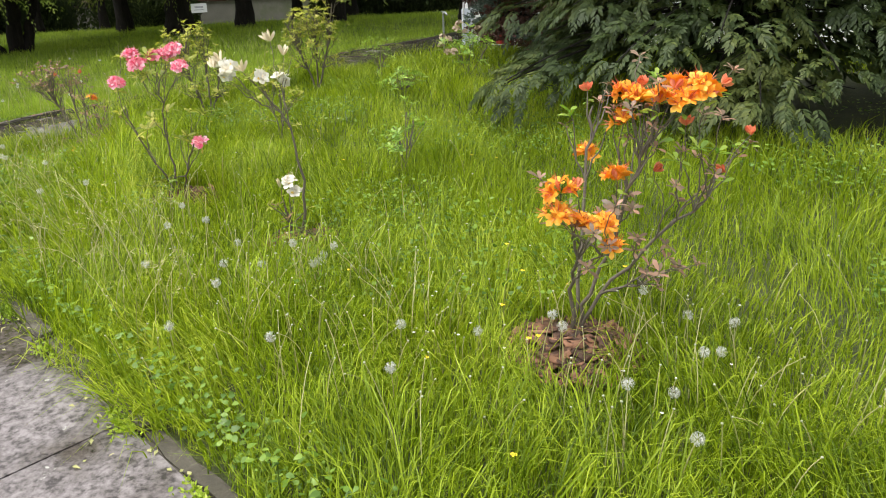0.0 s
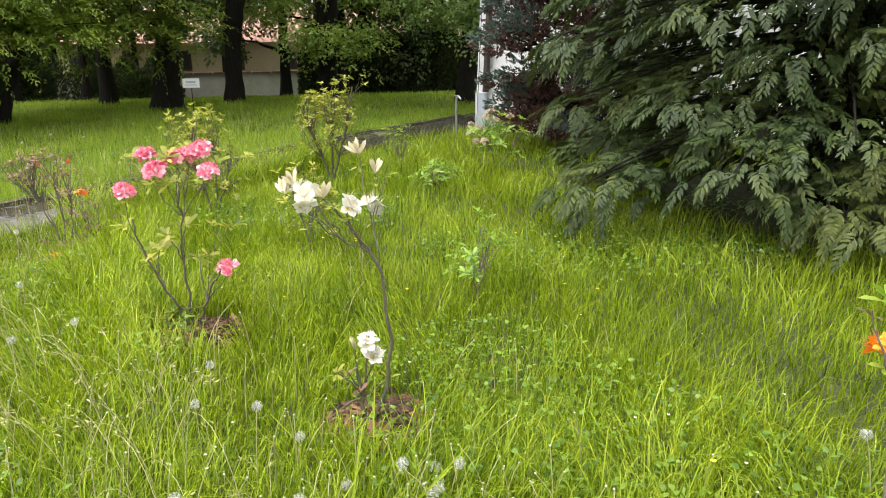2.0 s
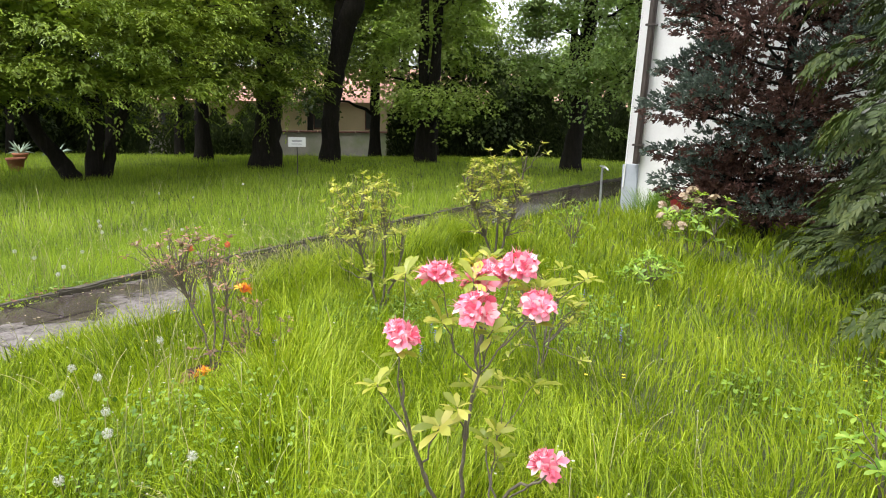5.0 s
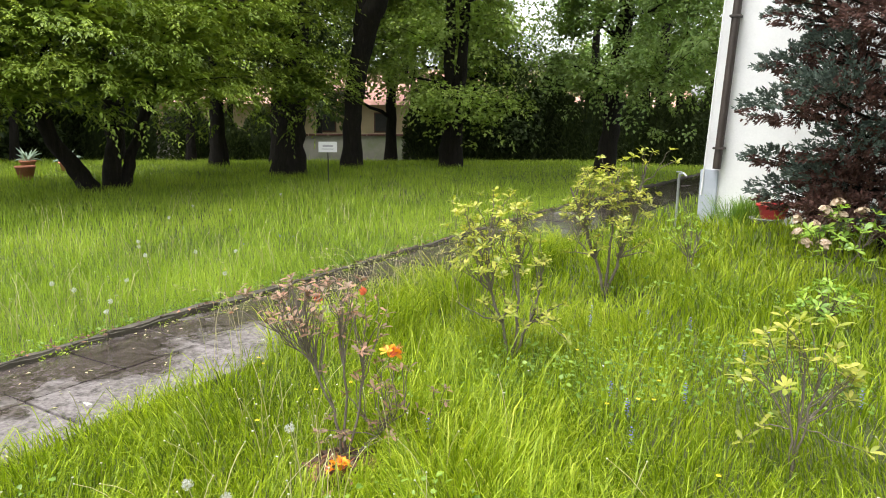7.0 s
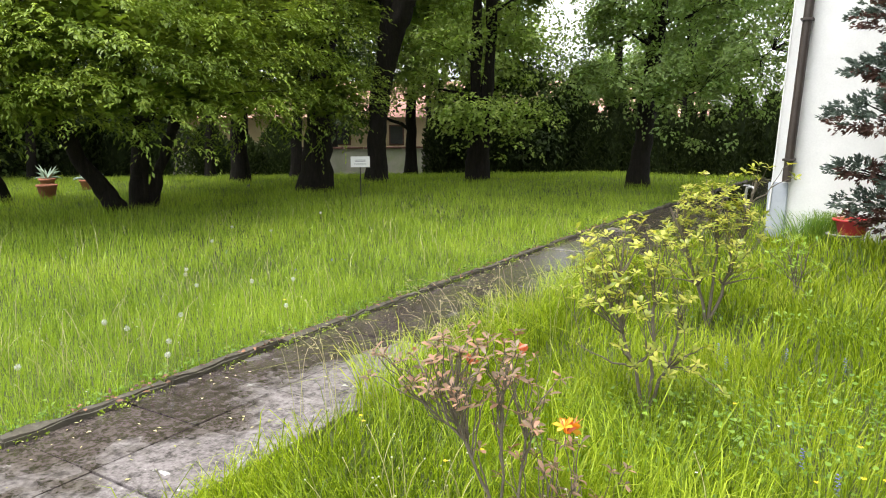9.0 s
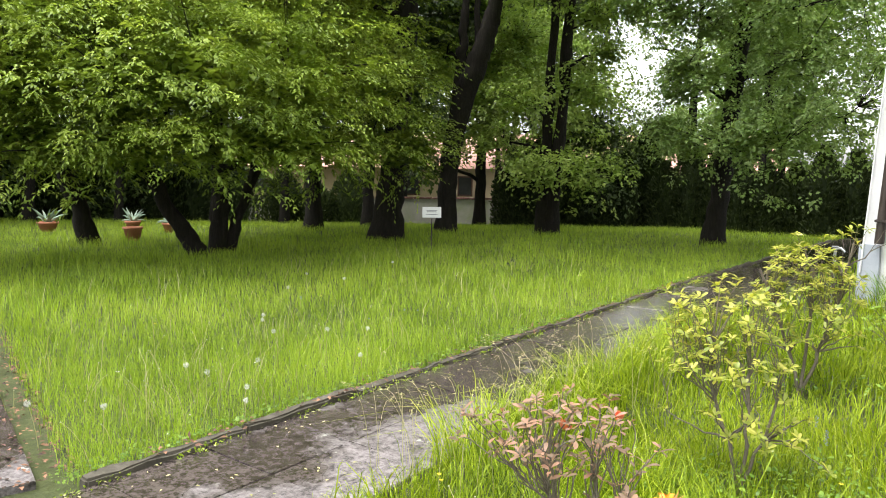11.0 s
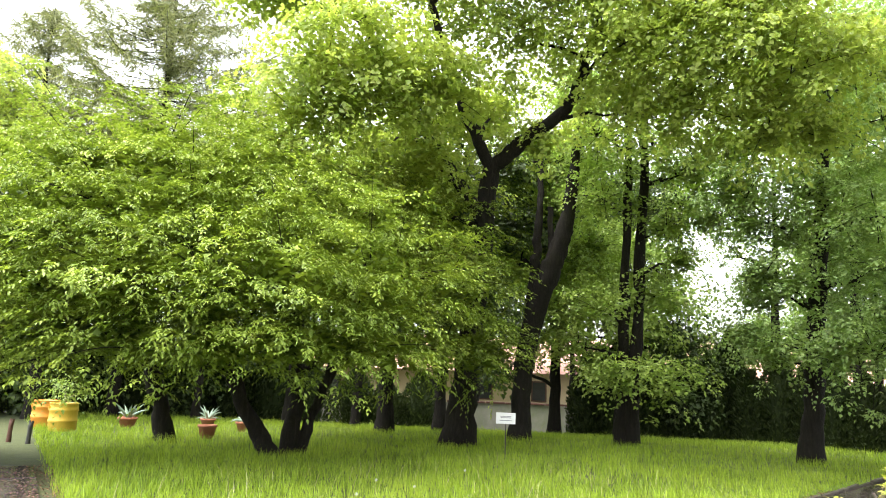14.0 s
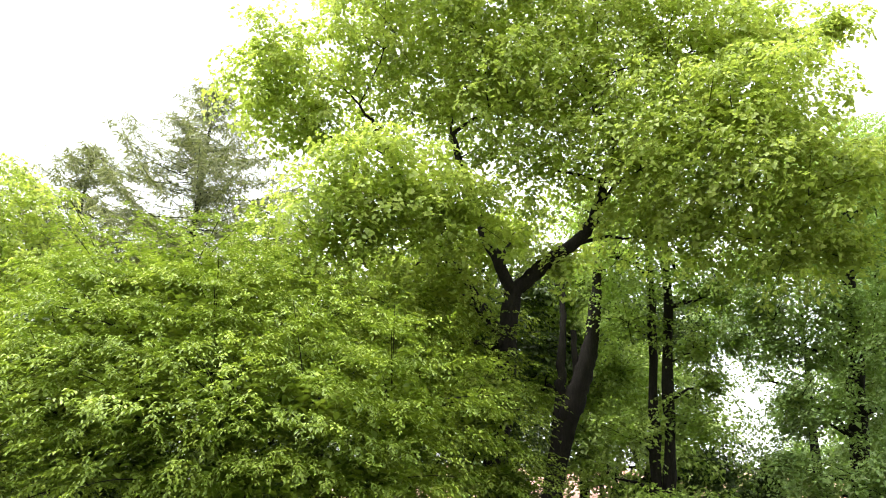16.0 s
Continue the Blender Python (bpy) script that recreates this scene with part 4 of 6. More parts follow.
for bx, by in ((-31.0, 24.0), (-30.0, 25.0), (-29.0, 26.2), (-33.0, 21.5), (-34.0, 20.5)):
    hedge_plant((bx, by), 2.3 + 0.3 * math.sin(bx * 3), 0.9, 130 + int(-bx))
for i in range(9):
    hedge_plant((-33.5 + i * 0.35, 8.0 + i * 1.6), 2.6 + 0.5 * math.sin(i * 1.9), 1.3, 90 + i)
for i in range(6):
    hedge_plant((-20.6 + i * 0.75, 27.2 + i * 0.5), 3.0 + 0.5 * math.sin(i * 1.3), 0.8, 110 + i)
for i in range(16):
    hedge_plant((-17.2 + i * 0.95, 30.3 - 0.06 * i + 0.25 * math.sin(i * 2.1)), 2.75 + 0.35 * math.sin(i * 1.7) + (1.2 if i in (1, 3) else 0), 0.62, 60 + i)


# ---- the big false cypress and the blue juniper by the building ----
def fan_sprays(pile, roots, outs, size, fall, rng, slot=0, fingers=8):
    """Flat drooping fans, vectorised: pairs of overlapping fingers along a midrib that bends down."""
    n = len(roots)
    s = size * rng.uniform(0.7, 1.25, n)
    d = np.concatenate([outs, np.zeros((n, 1))], 1)
    d /= np.linalg.norm(d, axis=1)[:, None] + 1e-9
    side = np.cross(d, [0, 0, 1.0]) + rng.normal(size=(n, 3)) * [0.1, 0.1, 0.3]
    side /= np.linalg.norm(side, axis=1)[:, None]
    fall = (fall * rng.uniform(0.7, 1.3, n))[:, None]
    pos, dr, nm, ln = [], [], [], []
    for k in range(fingers + 1):
        t = (k + 0.3) / (fingers + 0.6)
        q = roots + d * (s * t)[:, None] - np.array([0, 0, 1.0]) * s[:, None] * fall * (0.35 * t + 0.65 * t * t)
        run = d - np.array([0, 0, 1.0]) * fall * (0.35 + 1.3 * t)
        run /= np.linalg.norm(run, axis=1)[:, None]
        up = np.cross(side, run)
        up *= np.sign(up[:, 2:3] + 1e-9)
        for sg in (-1, 1) if k < fingers else (0,):
            pos.append(q + rng.normal(size=(n, 3)) * 0.004)
            dr.append(run * (0.6 + 0.5 * t) + sg * side * (1.05 - 0.5 * t) - np.array([0, 0, 0.16]) * abs(sg) + rng.normal(size=(n, 3)) * 0.06)
            nm.append(up + rng.normal(size=(n, 3)) * 0.1)
            ln.append(s * (0.22 + 0.24 * math.sin(math.pi * (0.3 + 0.6 * t))) * rng.uniform(0.85, 1.15, n))
    pos, dr, nm = (np.stack(a, 1).reshape(-1, 3) for a in (pos, dr, nm))
    ln = np.stack(ln, 1).ravel()
    pile.add(*leaf_cards(pos, dr, nm, ln, ln * 0.36, 0.04), slot)


def false_cypress():
    rng = np.random.default_rng(5)
    top = thing("false_cypress", (-0.9, 8.3, 0), "large dark green false cypress with drooping flat sprays", "conifer")
    v, f = tube([(0, 0, -0.1), (0.05, 0, 3), (0, 0, 8.2)], [0.22, 0.16, 0.03], 12)
    part("trunk", fast_mesh("cypress_trunk", v, f, [BARK]), top)
    limbs, leaves = Pile(), Pile()
    boughs = 285
    for i in range(boughs):
        h = 0.52 + 6.7 * (i / boughs) ** 1.2 + rng.uniform(-0.1, 0.1)
        R = 2.85 * (1 - (h / 8.6)) ** 0.48
        a = i * 2.39996 + rng.uniform(-0.3, 0.3)
        if math.sin(a) > 0.75:
            continue
        ln = R * rng.uniform(0.74, 1.06) * (1 + 0.12 * math.sin(3 * a + h * 1.3))
        out, across = np.array([math.cos(a), math.sin(a), 0]), np.array([-math.sin(a), math.cos(a), 0])
        tip = out * ln + [0, 0, max(0.4, h - 0.1 * ln)]
        pts = bezier((0, 0, h * 0.9 + 0.3), out * ln * 0.55 + np.array([0, 0, h + 0.22]), tip, 9)
        limbs.add(*tube(pts, np.linspace(0.024, 0.005, 9), 5))
        n = 58
        t = 0.52 + 0.5 * rng.random(n) ** 0.8
        u = rng.uniform(-1, 1, n)
        wide = (0.34 + 0.18 * rng.random()) * np.sqrt(np.clip(1.1 - ((t - 0.72) / 0.36) ** 2, 0.08, 1))
        q = np.stack([np.interp(t * 8, np.arange(9), pts[:, k]) for k in range(3)], 1) + across * (u * wide)[:, None]
        q[:, 2] += -0.3 * u * u * wide + rng.normal(size=n) * 0.03
        q[:, 2] = np.maximum(q[:, 2], 0.24)
        for w in (-0.8, -0.4, 0.4, 0.8):  # side branchlets of the bough
            k = 4 + int(abs(w) < 0.5)
            limbs.add(*tube(bezier(pts[k], pts[k] + across * w * 0.3 + out * 0.1 + [0, 0, 0.02], pts[k] + across * w * 0.55 + out * 0.3 - [0, 0, 0.05], 4), np.linspace(0.008, 0.003, 4), 4))
        o = out[:2] + across[:2] * (u * 0.9)[:, None] + rng.normal(size=(n, 2)) * 0.28
        fan_sprays(leaves, q, o, 0.155, 0.18 + 0.55 * (np.abs(u) > 0.7) + 0.6 * (t > 0.93), rng)
    m = 14000
    hh = 0.3 + 7.0 * rng.random(m)
    a, r = rng.uniform(0, 2 * math.pi, m), 2.7 * (1 - hh / 8.6) ** 0.48 * (0.08 + 0.58 * rng.random(m))
    v, f = leaf_cards(np.stack([np.cos(a) * r, np.sin(a) * r, hh], 1), np.stack([np.cos(a), np.sin(a), -0.7 + 0 * a], 1) + rng.normal(size=(m, 3)) * 0.4, unit(m, rng) + [0, 0, 1.0], rng.uniform(0.1, 0.2, m), rng.uniform(0.05, 0.09, m))
    leaves.add(v, f, 0)
    for i in range(70):  # bare dead twigs inside
        a, h = rng.uniform(0, 6.3), rng.uniform(0.4, 5.5)
        b = np.array([math.cos(a), math.sin(a), 0]) * rng.uniform(0.9, 2.0) * (1 - h / 9)
        limbs.add(*tube(curve_pts((0, 0, h), b + [0, 0, h - 0.1], 7, 0.15, 0.06, random), np.linspace(0.014, 0.003, 7), 4))
    tagged(part("branchwork", limbs.mesh("cypress_branchwork", [BARK]), top), kind="stuff")
    part("foliage", leaves.mesh("cypress_foliage", [CYPRESS]), top)


false_cypress()


def foxtails(pile, p, axis, size, rng, slot, per=17):
    """Short bristling shoots: needles all round an axis."""
    n = len(p)
    ax = axis / (np.linalg.norm(axis, axis=1)[:, None] + 1e-9)
    L = size * rng.uniform(0.7, 1.3, n)
    t = rng.random((n, per))
    rad = unit(n * per, rng).reshape(n, per, 3)
    pos = p[:, None] + ax[:, None] * (t * L[:, None])[..., None] + rad * 0.008
    d = rad * (0.75 - 0.4 * t)[..., None] + ax[:, None] * 0.8
    k = n * per
    pile.add(*leaf_cards(pos.reshape(-1, 3), d.reshape(-1, 3), unit(k, rng), rng.uniform(0.034, 0.062, k), rng.uniform(0.016, 0.026, k), 0.1), slot)


def juniper():
    rng = np.random.default_rng(6)
    top = thing("juniper", (-4.1, 10.75, 0), "irregular blue-grey juniper with rust-brown dry inner branches", "conifer")
    v, f = tube([(0, 0, -0.1), (0.1, 0.05, 1.8), (0.25, 0.1, 5.2)], [0.07, 0.055, 0.015], 10)
    part("trunk", fast_mesh("juniper_trunk", v, f, [BARK]), top)
    limbs, leaves = Pile(), Pile()
    masses = []
    for i in range(62):
        h = 0.22 + 5.0 * (i / 62) ** 1.1
        a = i * 2.39996 + rng.uniform(-0.4, 0.4)
        ln = (1.28 - 0.08 * h) * rng.uniform(0.45, 1.0) * (0.75 if h < 0.7 else 1.0)
        masses.append((math.cos(a) * ln, math.sin(a) * ln * 0.85, h + 0.1 * ln, rng.uniform(0.28, 0.46)))
    masses += [(-1.2, 0.1, 0.95, 0.2), (-1.05, 0.0, 2.0, 0.3), (-0.9, -0.3, 2.7, 0.3), (-0.45, -0.6, 0.5, 0.36), (-0.6, -0.3, 0.8, 0.34), (-0.6, -0.7, 1.6, 0.36)]
    for x, y, h, r in masses:
        tip, root = np.array([x, y, h]), np.array([0.03 * h, 0.0, h * 0.85])
        pts = bezier(root, (root + tip) / 2 - [0, 0, 0.12], tip, 7)
        limbs.add(*tube(pts, np.linspace(0.024, 0.006, 7), 5))
        n = int(340 * r)
        u = unit(n, rng)
        out = np.array([x, y, 0]) / (math.hypot(x, y) + 1e-6)
        q = tip + u * r * (rng.random((n, 1)) ** 0.4) * [1.1, 1.0, 0.42]
        ax = u * [1, 1, 0.6] + out * 0.5 + np.array([0, 0, 0.25]) + rng.normal(size=(n, 3)) * 0.25
        rust = (u[:, 2] < -0.35 + 0.3 * rng.normal(size=n)) | ((u @ out) < -0.45) | (rng.random() < 0.12)
        for sl, mk in ((0, ~rust), (1, rust)):
            if mk.any():
                foxtails(leaves, q[mk], ax[mk], 0.11, rng, sl)
        for b in q[:: 9]:
            limbs.add(*tube(bezier(pts[4], (pts[4] + b) / 2 - [0, 0, 0.03], b, 4), np.linspace(0.008, 0.003, 4), 4))
    m = 520  # dry rusty shoots round the stem
    hh, a = 0.25 + 4.6 * rng.random(m), rng.uniform(0, 2 * math.pi, m)
    r = 0.75 * np.sqrt(rng.random(m)) * (1.1 - 0.12 * hh)
    foxtails(leaves, np.stack([np.cos(a) * r + 0.05 * hh, np.sin(a) * r, hh], 1), np.stack([np.cos(a), np.sin(a), 0.2 + 0 * a], 1) + rng.normal(size=(m, 3)) * 0.4, 0.13, rng, 1)
    tagged(part("branchwork", limbs.mesh("juniper_branchwork", [BARK]), top), kind="stuff")
    part("foliage", leaves.mesh("juniper_foliage", [JUNIPER, JUNIPER_DRY]), top)


juniper()


# ---- azaleas and other shrubs of the bed ----
def petal_cards(pos, direc, normal, length, width, curl=0.25):
    """Rounded petals of six points (four triangles) that curl back at the tip."""
    pos, direc, normal = (np.asarray(a, float) for a in (pos, direc, normal))
    d = direc / np.linalg.norm(direc, axis=1)[:, None]
    s = np.cross(d, normal)
    s /= np.linalg.norm(s, axis=1)[:, None] + 1e-9
    n = np.cross(s, d)
    L, W = np.asarray(length).reshape(-1, 1), np.asarray(width).reshape(-1, 1)
    m1, m2 = pos + d * L * 0.45, pos + d * L * 0.78 - n * L * curl * 0.35
    V = np.stack([pos, m1 + s * W * 0.42, m2 + s * W * 0.46, pos + d * L - n * L * curl, m2 - s * W * 0.46, m1 - s * W * 0.42], 1).reshape(-1, 3)
    k = np.arange(len(pos))[:, None] * 6
    F = np.concatenate([k + np.array([[0, 1, 5]]), k + np.array([[1, 2, 4]]), k + np.array([[1, 4, 5]]), k + np.array([[2, 3, 4]])], 1).reshape(-1, 3)
    return V, F


def frame_of(ax, rng):
    ax = np.asarray(ax, float) / np.linalg.norm(ax)
    s = np.cross(ax, rng.normal(size=3))
    s /= np.linalg.norm(s)
    return ax, s, np.cross(ax, s)


def flower_mesh(name, mats, rng, flower=0.034, ball=0.03, open_=1.0, stamens=True, spot=False, plump=0.85):
    """One funnel flower on its stalk along +z; mats: petal, stamen, spot."""
    pile = Pile()
    ax, s, t = np.array([0, 0, 1.0]), np.array([1.0, 0, 0]), np.array([0, 1.0, 0])
    c = ax * ball
    a = np.arange(5) * 2 * math.pi / 5 + rng.uniform(0, 1)
    rad = np.cos(a)[:, None] * s + np.sin(a)[:, None] * t
    d = rad * open_ + ax * (1.25 - 0.75 * open_) + rng.normal(size=(5, 3)) * 0.08
    pile.add(*petal_cards(np.tile(c, (5, 1)), d, np.tile(ax, (5, 1)) - rad * 0.2, flower * rng.uniform(0.85, 1.15, 5), flower * plump * rng.uniform(0.88, 1.1, 5), 0.28), 0)
    pile.add(*leaf_cards(np.tile(c * 0.1, (3, 1)), np.tile(ax, (3, 1)) + rng.normal(size=(3, 3)) * 0.1, unit(3, rng), np.full(3, ball * 1.05), np.full(3, 0.009), 0.2), 0)
    if stamens:
        pile.add(*leaf_cards(np.tile(c, (4, 1)), np.tile(ax, (4, 1)) + rng.normal(size=(4, 3)) * 0.22, unit(4, rng), flower * rng.uniform(1.0, 1.5, 4), np.full(4, 0.0022), 0.1), 1)
    if spot:
        pile.add(*leaf_cards((c + ax * 0.003)[None], (rad[0] * open_ + ax * 0.6)[None], ax[None], [flower * 0.55], [0.014], 0.1), 2)
    return pile.mesh(name, mats)


def bud_mesh(name, mat, rng, length=0.038):
    """One closed bud: three wrapped petals along +z."""
    pile = Pile()
    for k in range(3):
        a = k * 2.09 + rng.uniform(0, 1)
        nrm = np.array([math.cos(a), math.sin(a), 0])
        pile.add(*petal_cards((nrm * 0.003)[None], np.array([[0, 0, 1.0]]) + nrm * 0.06, nrm[None], [length * rng.uniform(0.85, 1.15)], [0.016], 0.12))
    return pile.mesh(name, [mat])


def aim(u):
    """A turn that brings +z to u."""
    return Vector(tuple(u)).to_track_quat("Z", "Y").to_matrix().to_4x4()


def bract_mesh(mat):
    rng = np.random.default_rng(3)
    v, f = leaf_cards(np.zeros((5, 3)), rng.normal(size=(5, 3)) * [1, 1, 0.3] + [0, 0, 0.8], unit(5, rng), np.full(5, 0.018), np.full(5, 0.008), 0.2)
    return fast_mesh("bract", v, f, [mat])


BRACT = bract_mesh(FRESH_LEAF)


def truss(parent, at, kind, pool, n, rng, mixed_in=()):
    """A cluster of flowers or buds at a twig's end, each blossom a piece of it."""
    t = part("truss" if kind == "f" else "bud_spray", BRACT, parent, "", pose(*at))
    main = rng.normal(size=3) * 0.35 + [0, 0, 1.0]
    if mixed_in:  # unopened buds among the flowers
        for i in range(3):
            u = rng.normal(size=3) * 0.6 + main
            u[2] = abs(u[2]) + 0.1
            part("bud", mixed_in[int(rng.integers(len(mixed_in)))], t, "", aim(u) @ pose(0, 0, 0.012))
    for i in range(n):
        u = rng.normal(size=3) * (0.85 if kind == "f" else 0.42) + main
        u[2] = abs(u[2]) * 0.8 + 0.1
        part("flower" if kind == "f" else "bud", pool[int(rng.integers(len(pool)))], t, "", aim(u) @ pose(0, 0, 0, 0, 0, float(rng.uniform(0, 360))))


FR = np.random.default_rng(50)
ORANGE_T = [flower_mesh("orange_flower", [ORANGE_PETAL, RED_BUD], FR, 0.038, 0.03, 0.75, True, False, 0.56) for _ in range(4)]
RED_T = [bud_mesh("red_bud", RED_BUD, FR, 0.036) for _ in range(3)]
WHITE_T = [flower_mesh("white_flower", [WHITE_PETAL, CREAM_BUD, YELLOW], FR, 0.042, 0.03, 0.75, True, True, 0.78) for _ in range(4)]
CREAM_T = [bud_mesh("cream_bud", CREAM_BUD, FR, 0.058) for _ in range(3)]
PINK_T = [flower_mesh("pink_flower", [PINK_PETAL, PINK_PETAL], FR, 0.037, 0.034, 0.62, True, False, 0.72) for _ in range(5)]


def whorls(tips, outs, mat_slot, size, rng, pile, per=7, rise=0.5):
    """A rosette of leaves at each tip."""
    pos, dr, nm, ln = [], [], [], []
    for p, o in zip(tips, outs):
        ax = np.asarray(o, float)
        ax = ax / (np.linalg.norm(ax) + 1e-9) * 0.5 + np.array([0, 0, 0.8])
        ax, s, t = frame_of(ax, rng)
        k = max(3, per + rng.integers(-2, 3))
        a = np.arange(k) * 2 * math.pi / k + rng.uniform(0, 6)
        rad = np.cos(a)[:, None] * s + np.sin(a)[:, None] * t
        d = rad + ax * (rise + rng.normal(size=(k, 1)) * 0.3)
        pos.append(np.tile(p, (k, 1)) - ax * rng.uniform(0, 0.02, (k, 1)))
        dr.append(d)
        nm.append(np.tile(ax, (k, 1)) + rng.normal(size=(k, 3)) * 0.2)
        ln.append(size * rng.uniform(0.6, 1.2, k))
    L = np.concatenate(ln)
    v, f = petal_cards(np.concatenate(pos), np.concatenate(dr), np.concatenate(nm), L, L * 0.36, 0.2)
    pile.add(v, f, mat_slot)


def shrub(name, label, at, stems, tips, leaf_mats, sizes, seed, flowers=(), buds=(), stem_r=0.008, extra=0, per=7, category="shrub", group="", tip_r=0.0018, heads=(5, 6)):
    """tips: (dx, dy, dz, kind): f flower truss, b buds, l and g leaf rosettes."""
    rng = np.random.default_rng(seed)
    top = thing(name, (at[0], at[1], float(ground_z(np.float64(at[0]), np.float64(at[1])))), label, category, group)
    pile, nodes, nr = Pile(), [], []
    for st in stems:
        P = np.array([(0, 0, -0.03), *st], float)
        m = 4 * (len(P) - 1) + 1
        t = np.linspace(0, len(P) - 1, m)
        Q = np.stack([np.interp(t, np.arange(len(P)), P[:, i]) for i in range(3)], 1)
        Q[1:] += rng.normal(size=(m - 1, 3)) * 0.006
        R = np.linspace(stem_r, stem_r * 0.5, m)
        part("stem", fast_mesh("stem", *tube(Q, R, 7), [TWIG]), top)
        nodes += list(Q[4:])
        nr += list(R[4:])
    pts = [np.array(t[:3]) for t in tips]
    for k in range(extra):
        b = pts[rng.integers(len(tips))]
        pts.append(b + rng.normal(size=3) * [0.07, 0.07, 0.05] - [0, 0, 0.04])
    branch_work(pile, nodes, nr, pts, rng, tip_r, 5, 0.1, 0.0002)
    tw = part("twig_work", pile.mesh("twigs", [TWIG]), top)
    tagged(tw, kind="stuff")
    lp = Pile()
    for slot, kind in enumerate(("l", "g")):
        sel = [np.array(t[:3]) for t in tips if t[3] == kind]
        if slot == 0:
            sel += pts[len(tips):]
        if sel:
            whorls(sel, [p - np.array([0, 0, p[2] * 0.6]) for p in sel], slot, sizes[slot], rng, lp, per)
    sel = [np.array(t[:3]) - [0, 0, 0.025] for t in tips if t[3] in "fb"]
    if sel:
        whorls(sel, [np.array([0, 0, 1.0])] * len(sel), 1, sizes[1] * 0.8, rng, lp, 5, 0.2)
    fo = part("foliage", lp.mesh("foliage", leaf_mats), top)
    tagged(fo, kind="stuff")
    for t in tips:
        if t[3] in "fb":
            pool = flowers if t[3] == "f" else buds
            many = heads[0] if t[3] == "f" else heads[1]
            truss(top, t[:3], t[3], pool, many, rng, buds if buds is RED_T and t[3] == "f" else ())
    return top


ORANGE = [(-0.03, 0.16, 0.97, 'b'), (0.20, -0.12, 1.01, 'f'), (0.24, -0.10, 1.04, 'b'), (0.32, -0.19, 1.00, 'f'), (0.39, -0.15, 0.99, 'f'), (0.43, -0.10, 1.04, 'f'), (0.45, -0.09, 1.01, 'f'), (0.48, -0.01, 1.04, 'b'), (0.19, -0.12, 0.91, 'f'), (0.39, -0.07, 0.91, 'b'), (-0.03, 0.20, 0.70, 'f'), (0.20, -0.20, 0.73, 'f'), (0.29, -0.06, 0.74, 'b'), (0.50, 0.11, 0.71, 'b'), (0.12, -0.55, 0.78, 'f'), (0.11, -0.56, 0.70, 'f'), (0.15, -0.43, 0.63, 'f'), (0.23, -0.32, 0.51, 'f'), (0.15, -0.49, 0.78, 'b'), (0.20, -0.35, 0.61, 'f'), (0.35, -0.13, 1.03, 'f'), (0.24, -0.14, 0.99, 'f')]
ORANGE_LEAVES = [(0.03, 0.13, 0.94, 'l'), (0.43, 0.01, 0.82, 'g'), (0.52, 0.18, 0.80, 'g'), (0.48, 0.10, 0.79, 'g'), (0.36, -0.02, 0.78, 'g'), (0.30, -0.06, 0.85, 'g'), (0.26, -0.20, 0.64, 'l'), (0.35, -0.03, 0.46, 'l'), (0.31, -0.11, 0.40, 'l'), (0.37, -0.02, 0.64, 'l'), (0.45, 0.08, 0.64, 'l'), (0.23, -0.16, 0.68, 'l'), (0.36, -0.03, 0.41, 'l'), (0.28, -0.19, 0.53, 'l'), (0.57, 0.21, 0.83, 'b'), (-0.07, 0.08, 0.90, 'g'), (0.28, -0.07, 1.08, 'g')]
shrub("orange_azalea", "orange-flowered azalea with red buds and bronze leaves in bark mulch", (-0.83, 2.56, 0),
      [[(0.0, -0.06, 0.22), (0.08, -0.25, 0.45), (0.10, -0.35, 0.58)], [(0.06, -0.02, 0.2), (0.16, -0.06, 0.45), (0.24, -0.12, 0.75), (0.30, -0.14, 0.9)], [(0.1, 0.0, 0.2), (0.3, 0.02, 0.45), (0.45, 0.08, 0.6)], [(0.0, 0.05, 0.3), (0.0, 0.12, 0.75), (0.0, 0.14, 0.92)]],
      ORANGE + ORANGE_LEAVES, [BRONZE_LEAF, FRESH_LEAF], (0.042, 0.055), 51, ORANGE_T, RED_T, 0.009, 44, 7, heads=(8, 9))

WHITE = [(-0.03, -0.34, 1.05, 'b'), (0.06, -0.40, 0.97, 'f'), (0.03, -0.27, 1.00, 'b'), (0.09, -0.24, 0.96, 'f'), (0.10, -0.09, 0.92, 'f'), (0.04, -0.06, 1.12, 'b'), (0.09, -0.03, 1.05, 'b'), (0.12, 0.01, 1.05, 'g'), (-0.04, -0.38, 1.03, 'b'), (0.06, -0.26, 0.98, 'g'), (0.01, -0.34, 1.02, 'f')]
WHITE_LOW = [(0.02, -0.03, 0.36, 'f'), (-0.02, -0.05, 0.35, 'b'), (0.04, -0.02, 0.30, 'f'), (-0.05, -0.07, 0.26, 'l'), (0.10, 0.01, 0.23, 'g'), (-0.01, -0.05, 0.18, 'l'), (-0.09, -0.09, 0.26, 'g'), (0.18, 0.05, 0.04, 'l'), (0.27, 0.10, 0.03, 'l'), (-0.13, -0.11, 0.04, 'l'), (0.36, 0.14, 0.03, 'l')]
